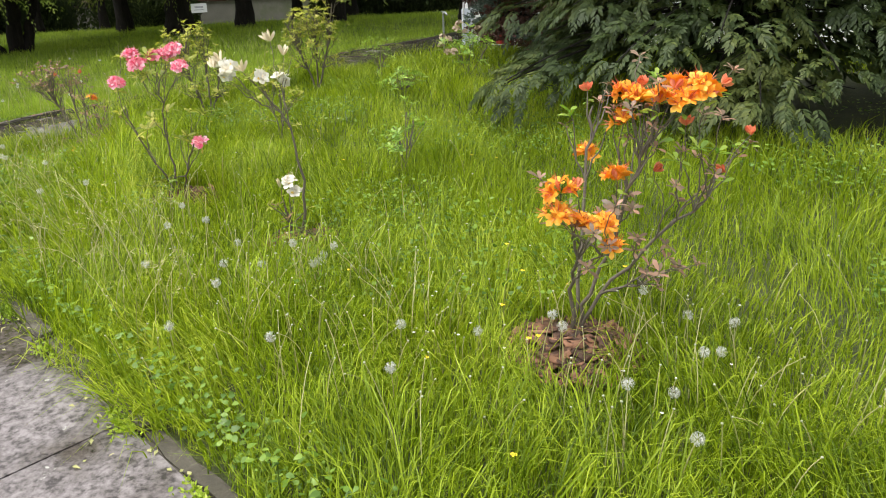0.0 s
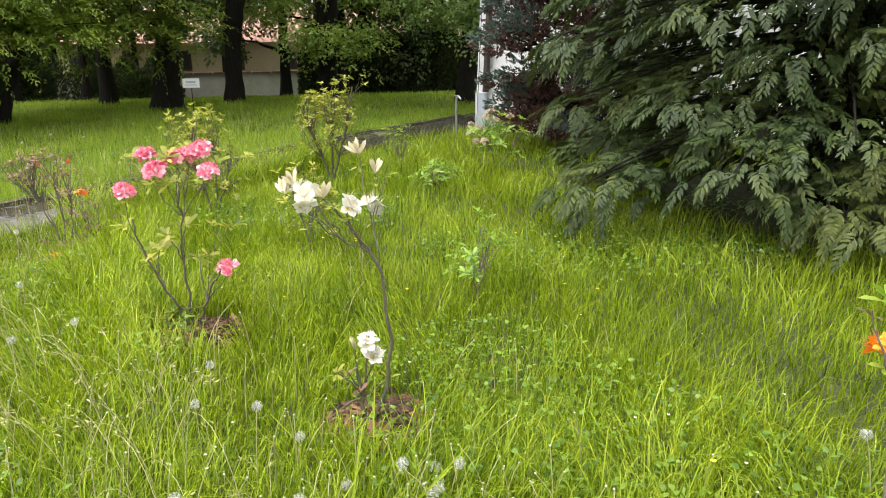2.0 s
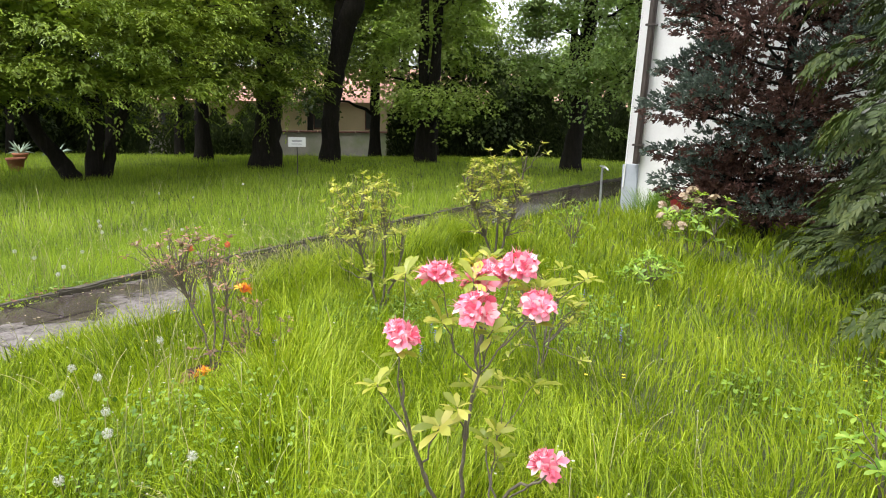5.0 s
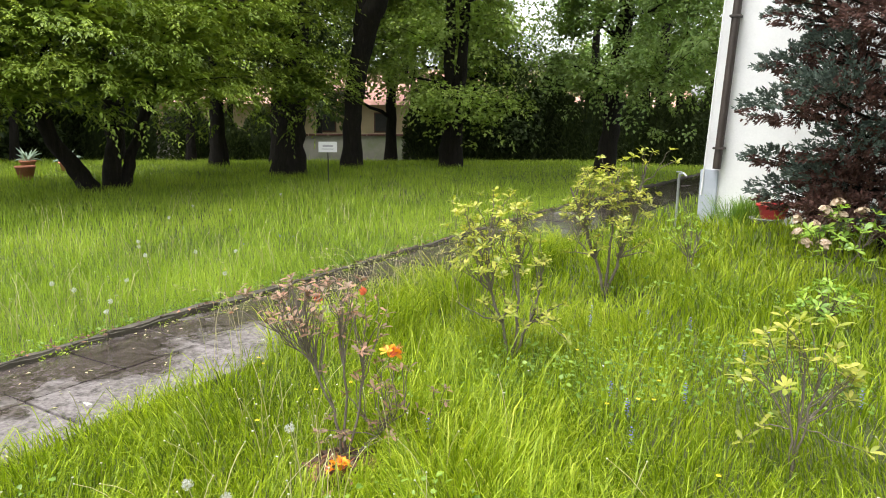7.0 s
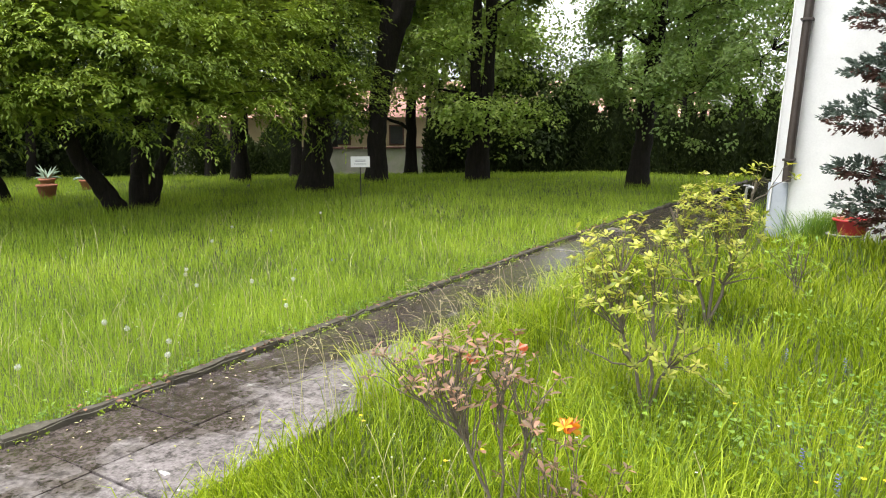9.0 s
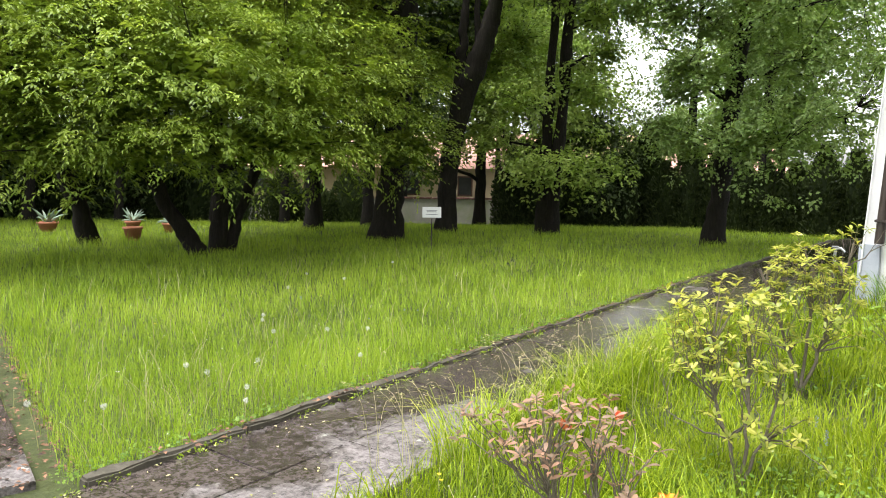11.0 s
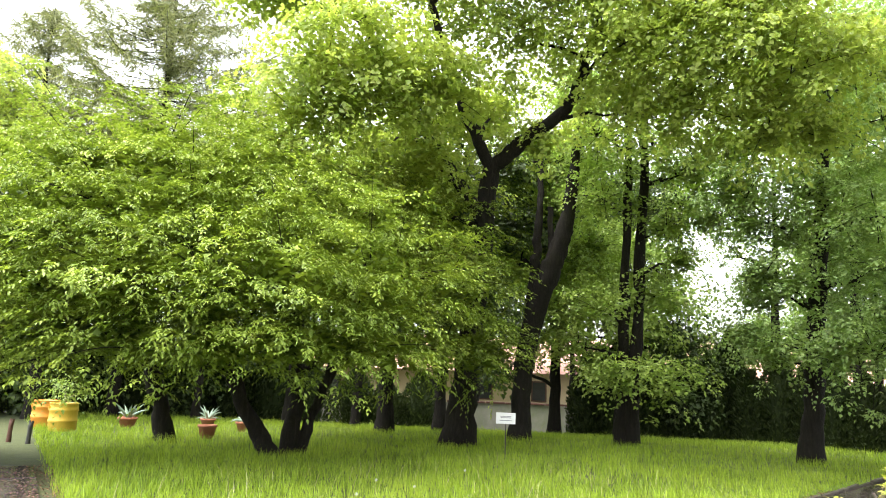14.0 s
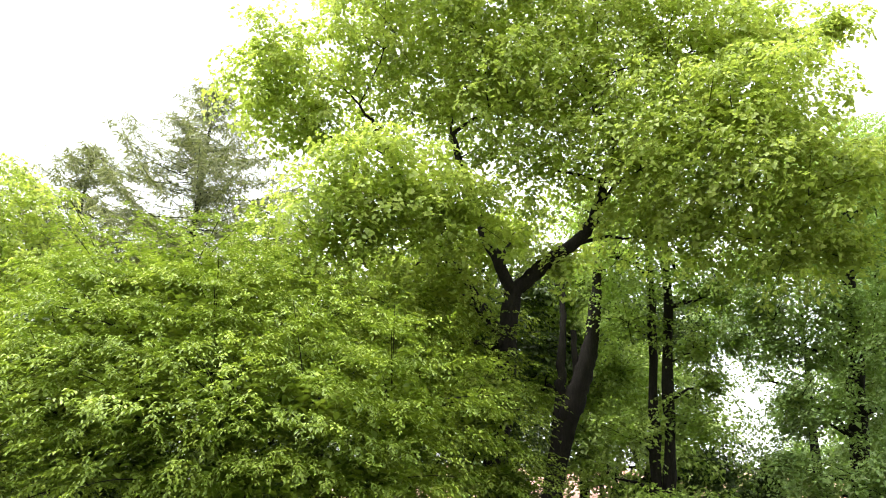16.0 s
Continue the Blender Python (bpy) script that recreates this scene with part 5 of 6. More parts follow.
shrub("white_azalea", "white-flowered azalea on one bare grey stem with cream buds", (-2.58, 2.90, 0),
      [[(0.10, -0.02, 0.2), (0.16, -0.06, 0.45), (0.14, -0.13, 0.78)], [(-0.03, -0.01, 0.12), (-0.03, -0.02, 0.24)]],
      WHITE + WHITE_LOW, [BRONZE_LEAF, YOUNG_LEAF], (0.05, 0.045), 52, WHITE_T, CREAM_T, 0.010, 0, 6, heads=(4, 6))

PINK = [(0.03, -0.22, 0.97, 'f'), (0.23, -0.34, 0.94, 'f'), (0.09, -0.01, 0.95, 'f'), (0.19, -0.01, 0.99, 'f'), (0.28, -0.07, 0.89, 'f'), (-0.03, -0.32, 0.81, 'f'), (0.33, -0.04, 0.40, 'f'), (0.12, -0.11, 0.95, 'f'), (-0.10, -0.19, 0.98, 'g'), (0.25, 0.03, 0.94, 'g'), (0.09, -0.07, 0.62, 'g'), (0.10, 0.05, 0.43, 'g'), (-0.08, -0.06, 0.12, 'g'), (0.07, 0.03, 1.01, 'g'), (0.12, -0.17, 0.99, 'g'), (-0.15, -0.10, 0.41, 'g'), (0.18, 0.16, 0.57, 'g'), (0.04, -0.21, 0.53, 'g'), (0.04, -0.21, 0.86, 'g'), (-0.18, -0.23, 0.62, 'g')]
shrub("pink_azalea", "pink double-flowered azalea with yellow-green young leaves in mulch", (-4.00, 3.36, 0),
      [[(0.03, -0.06, 0.3), (0.08, -0.1, 0.55), (0.14, -0.14, 0.8)], [(-0.05, -0.12, 0.25), (-0.07, -0.22, 0.5), (-0.05, -0.28, 0.68)], [(0.12, -0.03, 0.16), (0.25, -0.08, 0.34), (0.36, -0.14, 0.42)]],
      PINK, [YOUNG_LEAF, YOUNG_LEAF], (0.065, 0.08), 53, PINK_T, PINK_T, 0.0075, 12, 9, heads=(15, 6))

RUST = [(0.23, 0.02, 0.51, 'f'), (-0.10, -0.06, 0.72, 'b'), (0.02, 0.13, 0.73, 'b'), (0.05, 0.03, 0.67, 'l'), (0.17, 0.10, 0.17, 'l'), (-0.30, -0.18, 0.74, 'l'), (-0.19, -0.11, 0.81, 'l'),
        (-0.10, -0.06, 0.85, 'l'), (-0.08, 0.07, 0.79, 'l'), (-0.26, -0.16, 0.67, 'l'), (-0.08, -0.17, 0.67, 'l'), (-0.05, 0.09, 0.70, 'l'), (0.05, 0.03, 0.55, 'l'), (0.06, 0.15, 0.42, 'l'),
        (0.17, 0.10, 0.34, 'l'), (0.26, 0.28, 0.17, 'l'), (0.38, 0.23, 0.34, 'l'), (-0.03, -0.13, 0.18, 'l'), (0.25, 0.15, 0.09, 'l'), (0.11, -0.17, 0.05, 'f')]
RUST_MORE = [(-0.20, -0.01, 0.71, 'l'), (-0.00, -0.12, 0.79, 'l'), (-0.35, -0.21, 0.75, 'l'), (-0.15, -0.21, 0.77, 'l'), (-0.01, -0.00, 0.58, 'l'), (0.09, 0.05, 0.65, 'l')]
shrub("bronze_azalea", "bronze-leaved azalea with a few fading orange flowers beside the path", (-6.10, 4.12, 0),
      [[(-0.03, -0.04, 0.25), (-0.12, -0.09, 0.5), (-0.18, -0.1, 0.68)], [(0.0, 0.02, 0.3), (-0.02, 0.0, 0.62)], [(0.06, 0.04, 0.25), (0.06, 0.06, 0.5)], [(0.12, 0.07, 0.12), (0.25, 0.15, 0.26)]],
      RUST + RUST_MORE, [BRONZE_LEAF, BRONZE_LEAF], (0.042, 0.042), 54, ORANGE_T, RED_T, 0.007, 120, 6)


def umbrella(R, H, n, seed, lean=(0.0, 0.0), low=0.35, kind="l"):
    """Tips of a spreading young shrub, in loose tiers."""
    rng = np.random.default_rng(seed)
    out = []
    for i in range(n):
        a, r = rng.uniform(0, 2 * math.pi), R * math.sqrt(rng.random())
        tier = rng.choice((low, 0.5 * (low + 1), 0.82, 1.0), p=(0.10, 0.28, 0.37, 0.25))
        z = H * tier * (1 - 0.12 * (r / R) ** 2) + rng.normal() * 0.06 * H
        k = (1.25 - 0.55 * tier)
        out.append((math.cos(a) * r * k + lean[0] * tier, math.sin(a) * r * k + lean[1] * tier, max(0.08, z), kind))
    return out


shrub("young_rhododendron", "young shrub with yellow-green leaf rosettes and bare crooked stems", (-6.02, 5.62, 0),
      [[(-0.05, -0.05, 0.25), (-0.12, -0.08, 0.5), (-0.15, -0.05, 0.8)], [(0.02, 0.03, 0.3), (0.02, 0.05, 0.65)], [(0.08, 0.05, 0.25), (0.16, 0.1, 0.5)]],
      umbrella(0.38, 1.02, 125, 61, (-0.12, -0.02), 0.4), [YOUNG_LEAF, YOUNG_LEAF], (0.05, 0.05), 55, (), (), 0.011, 40, 9, group="yellow-green shrubs")
shrub("young_rhododendron", "taller young shrub with dense yellow-green leaf rosettes", (-6.12, 7.65, 0),
      [[(-0.08, -0.05, 0.3), (-0.2, -0.1, 0.65), (-0.3, -0.15, 0.9)], [(0.02, 0.03, 0.4), (0.03, 0.05, 0.9)], [(0.1, 0.06, 0.3), (0.2, 0.12, 0.75), (0.25, 0.15, 1.1)]],
      umbrella(0.46, 1.08, 170, 62, (0.0, 0.0), 0.42) + [(0.3, -0.1, 1.24, "l"), (0.36, -0.06, 1.22, "l"), (0.22, -0.12, 1.18, "l"), (0.48, 0.0, 1.24, "l"), (0.15, -0.1, 1.15, "l"), (0.3, -0.05, 1.12, "l"), (0.25, 0.0, 1.2, "l")],
      [YOUNG_LEAF, YOUNG_LEAF], (0.055, 0.05), 56, (), (), 0.014, 50, 9, group="yellow-green shrubs")
GREENS = [((-2.78, 4.42, 0), 0.2, 0.55, 14, 0.055), ((-4.39, 4.90, 0), 0.27, 0.66, 34, 0.06), ((-4.42, 7.10, 0), 0.3, 0.36, 34, 0.06), ((-5.60, 8.40, 0), 0.25, 0.6, 26, 0.05)]
for k, (at, R, H, n, s) in enumerate(GREENS):
    shrub("green_azalea", "small leafy green azalea without flowers in the tall grass", at,
          [[(-0.02, 0.0, H * 0.3), (-0.06, -0.03, H * 0.65)], [(0.03, 0.02, H * 0.35), (0.07, 0.05, H * 0.7)], [(0.0, 0.03, H * 0.3), (0.0, 0.06, H * 0.8)]],
          umbrella(R, H, n, 70 + k, (0, 0), 0.3), [YOUNG_LEAF if k == 1 else FRESH_LEAF, FRESH_LEAF], (s, s), 57 + k, (), (), 0.006, 8, 7, group="small green azaleas")
FADED_T = [flower_mesh("faded_flower", [FADED, FADED], FR, 0.024, 0.05, 0.8, False) for _ in range(3)]
shrub("hydrangea", "low shrub with faded cream-brown flower heads before the juniper", (-4.50, 8.85, 0),
      [[(-0.05, -0.05, 0.25), (-0.12, -0.12, 0.45)], [(0.05, 0, 0.25), (0.12, 0.02, 0.5)], [(0.2, 0.05, 0.25), (0.32, 0.1, 0.45)]],
      umbrella(0.42, 0.6, 30, 80, (0.1, 0), 0.4, "l") + [(-0.25, -0.2, 0.42, "f"), (-0.15, -0.22, 0.5, "f"), (-0.08, -0.1, 0.62, "f"), (-0.2, -0.15, 0.33, "f"), (0.05, -0.12, 0.58, "f"), (-0.05, -0.25, 0.35, "f"), (0.2, -0.05, 0.62, "f"), (-0.3, -0.1, 0.52, "f"), (0.02, -0.2, 0.7, "f")],
      [FRESH_LEAF, FRESH_LEAF], (0.09, 0.08), 63, FADED_T, FADED_T, 0.007, 6, 6, heads=(14, 6))


# ---- mulch round the azaleas ----
def chips(at, r, n, seed):
    rng = np.random.default_rng(seed)
    a, q = rng.uniform(0, 2 * math.pi, n), r * np.sqrt(rng.random(n))
    P = np.stack([np.cos(a) * q, np.sin(a) * q, 0.012 + 0.035 * rng.random(n) * (1 - q / r)], 1)
    L, W, T = rng.uniform(0.025, 0.095, n), rng.uniform(0.012, 0.036, n), rng.uniform(0.003, 0.008, n)
    yaw, tip = rng.uniform(0, 6.3, n), rng.normal(size=n) * 0.3
    X = np.stack([np.cos(yaw) * np.cos(tip), np.sin(yaw) * np.cos(tip), np.sin(tip)], 1) * L[:, None] / 2
    Y = np.stack([-np.sin(yaw), np.cos(yaw), rng.normal(size=n) * 0.2], 1) * W[:, None] / 2
    Z = np.stack([0 * L, 0 * L, T], 1)
    V = np.stack([P + i * X + j * Y + k * Z for k in (0, 1) for j in (-1, 1) for i in (-1, 1)], 1).reshape(-1, 3)
    b = np.arange(n)[:, None] * 8
    F = np.concatenate([b + np.array([c]) for c in ((4, 5, 7, 6), (0, 1, 5, 4), (1, 3, 7, 5), (3, 2, 6, 7), (2, 0, 4, 6))], 1).reshape(-1, 4)
    ob = tagged(new("bark_mulch", fast_mesh("bark_mulch", V, F, [CHIP])), "heap of red-brown bark chips at the foot of an azalea", "mulch", "mulch rings", "stuff")
    ob.location = (at[0], at[1], float(ground_z(np.float64(at[0]), np.float64(at[1]))))


chips((-0.78, 2.40, 0), 0.27, 420, 1)
chips((-2.55, 2.92, 0), 0.22, 240, 2)
chips((-3.88, 3.30, 0), 0.24, 320, 3)
chips((-6.05, 4.05, 0), 0.15, 120, 4)


# ---- dandelions and small wild flowers ----
def clock_mesh(seed):
    rng = np.random.default_rng(seed)
    n = 90
    u = unit(n, rng)
    r = 0.019 * rng.uniform(0.9, 1.08, n)
    pile = Pile()
    for k in range(2):
        v, f = leaf_cards(u * r[:, None], np.cross(u, unit(n, rng)), u, np.full(n, 0.006), np.full(n, 0.0018), 0.1)
        pile.add(v, f)
    v, f = leaf_cards(u * 0.003, u, unit(n, rng), r, np.full(n, 0.0009), 0.1)
    pile.add(v, f)
    return pile.mesh("seed_head", [FLUFF])


CLOCKS = [clock_mesh(s) for s in range(3)]
SC = np.random.default_rng(90)
STEMS = []
for k in range(4):
    h, b = 0.17 + 0.045 * k, SC.uniform(-0.06, 0.06, 2)
    pts = bezier((0, 0, -0.02), (b[0] * 0.3, b[1] * 0.3, h * 0.6), (b[0], b[1], h), 7)
    STEMS.append((fast_mesh("stalk", *tube(pts, np.linspace(0.0024, 0.0017, 7), 5), [STRAW]), pts[-1]))


def dandelion(x, y, k):
    st, tip = STEMS[k % 4]
    top = thing("dandelion", (x, y, float(ground_z(np.float64(x), np.float64(y)))), "white dandelion clock on a pale hollow stalk", "dandelion", "dandelion clocks")
    top.rotation_euler = (0, 0, SC.uniform(0, 6.3))
    part("stalk", st, top)
    part("seed_head", CLOCKS[k % 3], top, "", pose(*tip, 0, 0, 40 * k))


SPOTS = [(-2.45, 2.3, 9, 0.3), (-1.9, 2.1, 5, 0.3), (-0.5, 2.3, 7, 0.3), (0.25, 2.6, 6, 0.45), (0.1, 1.6, 7, 0.4), (-4.9, 3.1, 3, 0.25), (-5.9, 3.5, 7, 0.3), (-9.4, 4.4, 5, 0.5),
         (-10.0, 5.6, 5, 0.6), (-9.6, 6.6, 4, 0.8), (-11.5, 8.0, 4, 1.0), (-3.6, 2.5, 3, 0.35), (-1.2, 1.75, 4, 0.2)]
k = 0
for sx, sy, n, sp in SPOTS:
    for _ in range(n):
        x, y = sx + SC.normal() * sp, sy + SC.normal() * sp
        if y > line_y(x) + 0.12 and not -8.75 < x < -7.4 and math.hypot(x + 0.83, y - 2.6) > 0.25:
            dandelion(x, y, k)
            k += 1


def stalk_field(name, label, spots, n, hlo, hhi, head, mats, seed, arch=0.25):
    """Thin pale stalks with small button heads, too many to count."""
    rng = np.random.default_rng(seed)
    pile = Pile()
    for sx, sy, w, sp in spots:
        for _ in range(int(n * w)):
            x, y = sx + rng.normal() * sp, sy + rng.normal() * sp
            if y < line_y(x) + 0.04 or -8.72 < x < -7.45:
                continue
            h = rng.uniform(hlo, hhi)
            b = rng.normal(size=2) * arch * h
            gz = float(ground_z(np.float64(x), np.float64(y)))
            pts = bezier((x, y, gz - 0.02), (x + b[0] * 0.2, y + b[1] * 0.2, gz + h * 0.7), (x + b[0], y + b[1], gz + h), 6)
            pile.add(*tube(pts, np.linspace(0.0022, 0.0015, 6), 3), 0)
            if head:
                v, f = lathe([(0.0004, -head * 0.6), (head, -head * 0.2), (head * 0.8, head * 0.5), (0.0004, head * 0.6)], 6)
                pile.add(np.array(v) + pts[-1], f, 1)
    return tagged(new(name, pile.mesh(name, mats)), label, "wildflower", "", "stuff")


stalk_field("spent_dandelions", "pale leggy dandelion stalks with bare white heads", [(-2.35, 2.15, 0.9, 0.35), (-1.75, 2.15, 1.0, 0.3), (-1.35, 1.9, 0.6, 0.3), (-0.5, 2.4, 0.6, 0.3), (0.1, 1.9, 0.9, 0.6),
            (-3.4, 2.5, 0.6, 0.4), (-4.9, 3.1, 0.6, 0.4), (-5.9, 3.7, 0.7, 0.4), (-9.3, 4.5, 0.5, 0.4), (-10.0, 5.8, 0.7, 0.8), (-6.4, 4.2, 0.4, 0.3), (-3.0, 3.6, 0.5, 0.7)], 80, 0.14, 0.36, 0.0043, [STRAW, SPENT], 91)

rng = np.random.default_rng(92)
pile = Pile()
for i in range(150):
    x, y = (-7.2 + rng.normal() * 0.18, rng.uniform(4.6, 6.8)) if i < 70 else (rng.uniform(-4.5, -2.2), 0)
    if i >= 70:
        y = line_y(x) + rng.uniform(0.1, 0.7)
    ln, a = rng.uniform(0.35, 0.62), rng.uniform(0, 6.3)
    b = np.array([math.cos(a) * 0.5 - 0.25, math.sin(a) * 0.35]) * ln
    pts = bezier((x, y, -0.1), (x + b[0] * 0.25, y + b[1] * 0.25, ln * 0.95), (x + b[0], y + b[1], ln * 0.75), 8)
    pile.add(np.array(tube(pts, np.linspace(0.0016, 0.0008, 8), 3)[0]), tube(pts, np.linspace(0.0016, 0.0008, 8), 3)[1], 0)
    m = 7
    q = pts[-3:][rng.integers(0, 3, m)] + rng.normal(size=(m, 3)) * 0.008
    d = np.tile(pts[-1] - pts[-3], (m, 1)) / 0.1 + rng.normal(size=(m, 3)) * 0.3
    v, f = leaf_cards(q, d, unit(m, rng), np.full(m, 0.022), np.full(m, 0.005), 0.1)
    v4 = np.concatenate([f, f[:, 2:3]], 1)[::2]
    v4[:, 3] = f[1::2, 2]
    pile.add(v, v4, 0)
tagged(new("seeding_grass", pile.mesh("seeding_grass", [STRAW])), "arching pale seeding grass along the path edge", "grass", "", "stuff")


def flower_field(name, label, mat, spots, n, zlo, zhi, size, per, seed, spike=False):
    rng = np.random.default_rng(seed)
    pile = Pile()
    for sx, sy, sp in spots:
        for _ in range(n):
            x, y = sx + rng.normal() * sp, sy + rng.normal() * sp
            if y < line_y(x) + 0.04 or -8.72 < x < -7.45:
                continue
            z = rng.uniform(zlo, zhi) + float(ground_z(np.float64(x), np.float64(y)))
            m = per
            a = np.arange(m) * 2.4
            rad = np.stack([np.cos(a), np.sin(a), np.full(m, 0.25)], 1)
            c = np.tile([x, y, z], (m, 1))
            if spike:
                c[:, 2] = np.linspace(z * 0.45, z, m)
            pile.add(*petal_cards(c, rad, np.tile([0, 0, 1.0], (m, 1)), np.full(m, size), np.full(m, size * 0.8), 0.1))
    return tagged(new(name, pile.mesh(name, [mat])), label, "wildflower", "", "stuff")


flower_field("buttercups", "small yellow buttercups in the grass", YELLOW, [(-1.2, 1.9, 0.5), (-3.4, 5.9, 0.8), (-4.0, 4.4, 0.7), (-6.6, 4.6, 0.4), (-10.5, 6.5, 1.5), (-2.4, 4.6, 0.8), (-0.9, 2.2, 0.4), (-5.3, 4.6, 0.5)], 5, 0.14, 0.24, 0.011, 5, 93)
flower_field("bugle_flowers", "blue bugle flower spikes in the grass", BLUE, [(-5.3, 5.0, 0.4), (-5.2, 6.6, 0.5), (-4.9, 5.6, 0.6), (-10.2, 7.0, 0.8)], 4, 0.14, 0.2, 0.012, 16, 94, True)
flower_field("daisies", "tiny white flowers scattered through the lawn", FLUFF, [(-1.0, 2.4, 0.7), (-2.4, 2.5, 0.8), (-4.6, 3.6, 0.8), (0.2, 2.4, 0.7), (-10.0, 6.0, 1.2), (-6.1, 4.4, 0.5), (-9.2, 5.0, 0.5)], 13, 0.1, 0.26, 0.0065, 6, 95)

rng = np.random.default_rng(96)
n = 60000
x, y = rng.uniform(-7.1, 2.5, n), rng.uniform(0.3, 7.5, n)
ok = (y > line_y(x) + 0.02) & (np.sin(x * 2.1 + 1.3 * np.sin(y * 1.7)) + np.sin(y * 2.6) > 0.35)
edge_n = 2600
ex = rng.uniform(-6.8, 2.5, edge_n)
x, y = np.concatenate([x[ok], ex]), np.concatenate([y[ok], line_y(ex) + 0.02 + np.abs(rng.normal(size=edge_n)) * 0.09])
P = np.stack([x, y, ground_z(x, y) + rng.uniform(0.03, 0.2, len(x))], 1)
s = rng.uniform(0.012, 0.036, len(x))
v, f = petal_cards(P, rng.normal(size=P.shape) * [1, 1, 0.25], np.tile([0, 0, 1.0], (len(x), 1)) + rng.normal(size=P.shape) * 0.3, s, s * 0.7, 0.15)
tagged(new("herb_leaves", fast_mesh("herb_leaves", v, f, [HERB])), "low clover and dandelion leaves between the grass blades", "weeds", "", "stuff")
rng = np.random.default_rng(97)
n = 4200
x, y = -8.74 - np.abs(rng.normal(size=n)) * 0.09, rng.uniform(3.6, 18, n)
P = np.stack([x, y, ground_z(x, y) + rng.uniform(0.0, 0.08, n)], 1)
s = rng.uniform(0.012, 0.034, n)
v, f = petal_cards(P, rng.normal(size=P.shape) * [1, 1, 0.25] + [0.4, 0, 0], np.tile([0, 0, 1.0], (n, 1)) + rng.normal(size=P.shape) * 0.3, s, s * 0.7, 0.15)
tagged(new("kerb_weeds", fast_mesh("kerb_weeds", v, f, [HERB])), "low weeds creeping over the far kerb", "weeds", "", "stuff")


rng = np.random.default_rng(98)
n = 420
x, y = -8.70 + rng.normal(size=n) * 0.035, rng.uniform(4.0, 15, n)
P = np.stack([x, y, ground_z(x, y) + 0.055 + 0.012 * rng.random(n)], 1)
v, f = leaf_cards(P, rng.normal(size=P.shape) * [1, 1, 0.15], np.tile([0, 0, 1.0], (n, 1)) + rng.normal(size=P.shape) * 0.3, rng.uniform(0.02, 0.05, n), rng.uniform(0.012, 0.03, n), 0.15)
tagged(new("kerb_litter", fast_mesh("kerb_litter", v, f, [CHIP])), "brown dead leaves lying along the far kerb", "leaf litter", "", "stuff")


# ---- sign, tap, pots, drums ----
sign = thing("plant_sign", (-13.8, 13.1, float(ground_z(np.float64(-13.8), np.float64(13.1)))), "small white printed sign on a thin dark post in the lawn", "sign")
face = math.degrees(math.atan2(-9.8, 7.6)) + 90
v, f = tube([(0, 0, -0.1), (0, 0, 0.84)], [0.011, 0.011], 8)
part("post", fast_mesh("sign_post", v, f, [DARKPOST]), sign)
bm = bmesh.new()
box(bm, (-0.185, -0.006, -0.105), (0.185, 0.006, 0.105), 0.003)
board = part("board", bm_mesh("sign_board", bm, WHITEPAINT), sign, "", pose(0, 0, 0.78, 0, 0, face) @ pose(0, -0.018, 0, -8, 0, 0))
for z, w in ((0.035, 0.105), (0.012, 0.1), (-0.04, 0.115)):
    bm = bmesh.new()
    box(bm, (-w, -0.0085, z - 0.009), (w, -0.0065, z + 0.004), 0.0)
    part("print_line", bm_mesh("print_line", bm, INK), board)

tap = thing("standpipe", (-6.6, 12.1, -0.14), "thin galvanised garden water tap beside the path", "tap")
v, f = tube([(0, 0, -0.1), (0, 0, 0.68), (0.01, -0.01, 0.74), (0.07, -0.04, 0.76), (0.12, -0.07, 0.72)], [0.018, 0.018, 0.018, 0.016, 0.014], 10)
part("pipe", fast_mesh("standpipe", v, f, [STEEL]), tap)
bm = bmesh.new()
box(bm, (-0.04, -0.012, 0.765), (0.04, 0.012, 0.78), 0.004)
part("handle", bm_mesh("tap_handle", bm, STEEL), tap)

bowl = thing("flower_bowl", (-5.35, 12.05, -0.02), "red plastic flower bowl with dark soil by the white wall", "flower pot")
v, f = lathe([(0.001, 0.10), (0.13, 0.10), (0.15, 0.12), (0.19, 0.27), (0.225, 0.275), (0.225, 0.30), (0.2, 0.30), (0.18, 0.26), (0.001, 0.26)], 24)
part("bowl", fast_mesh("red_bowl", v, f, [REDPLASTIC]), bowl)
v, f = lathe([(0.001, 0.262), (0.179, 0.262)], 24)
part("soil", fast_mesh("bowl_soil", v, f, [SOIL]), bowl)
tub = thing("plastic_tub", (-5.42, 12.0, -0.02), "low grey plastic tub under the red bowl", "tub")
v, f = lathe([(0.001, 0.0), (0.17, 0.0), (0.2, 0.1), (0.215, 0.105), (0.215, 0.12), (0.18, 0.12), (0.16, 0.098), (0.001, 0.098)], 24)
part("shell", fast_mesh("grey_tub", v, f, [GREYPLASTIC]), tub)


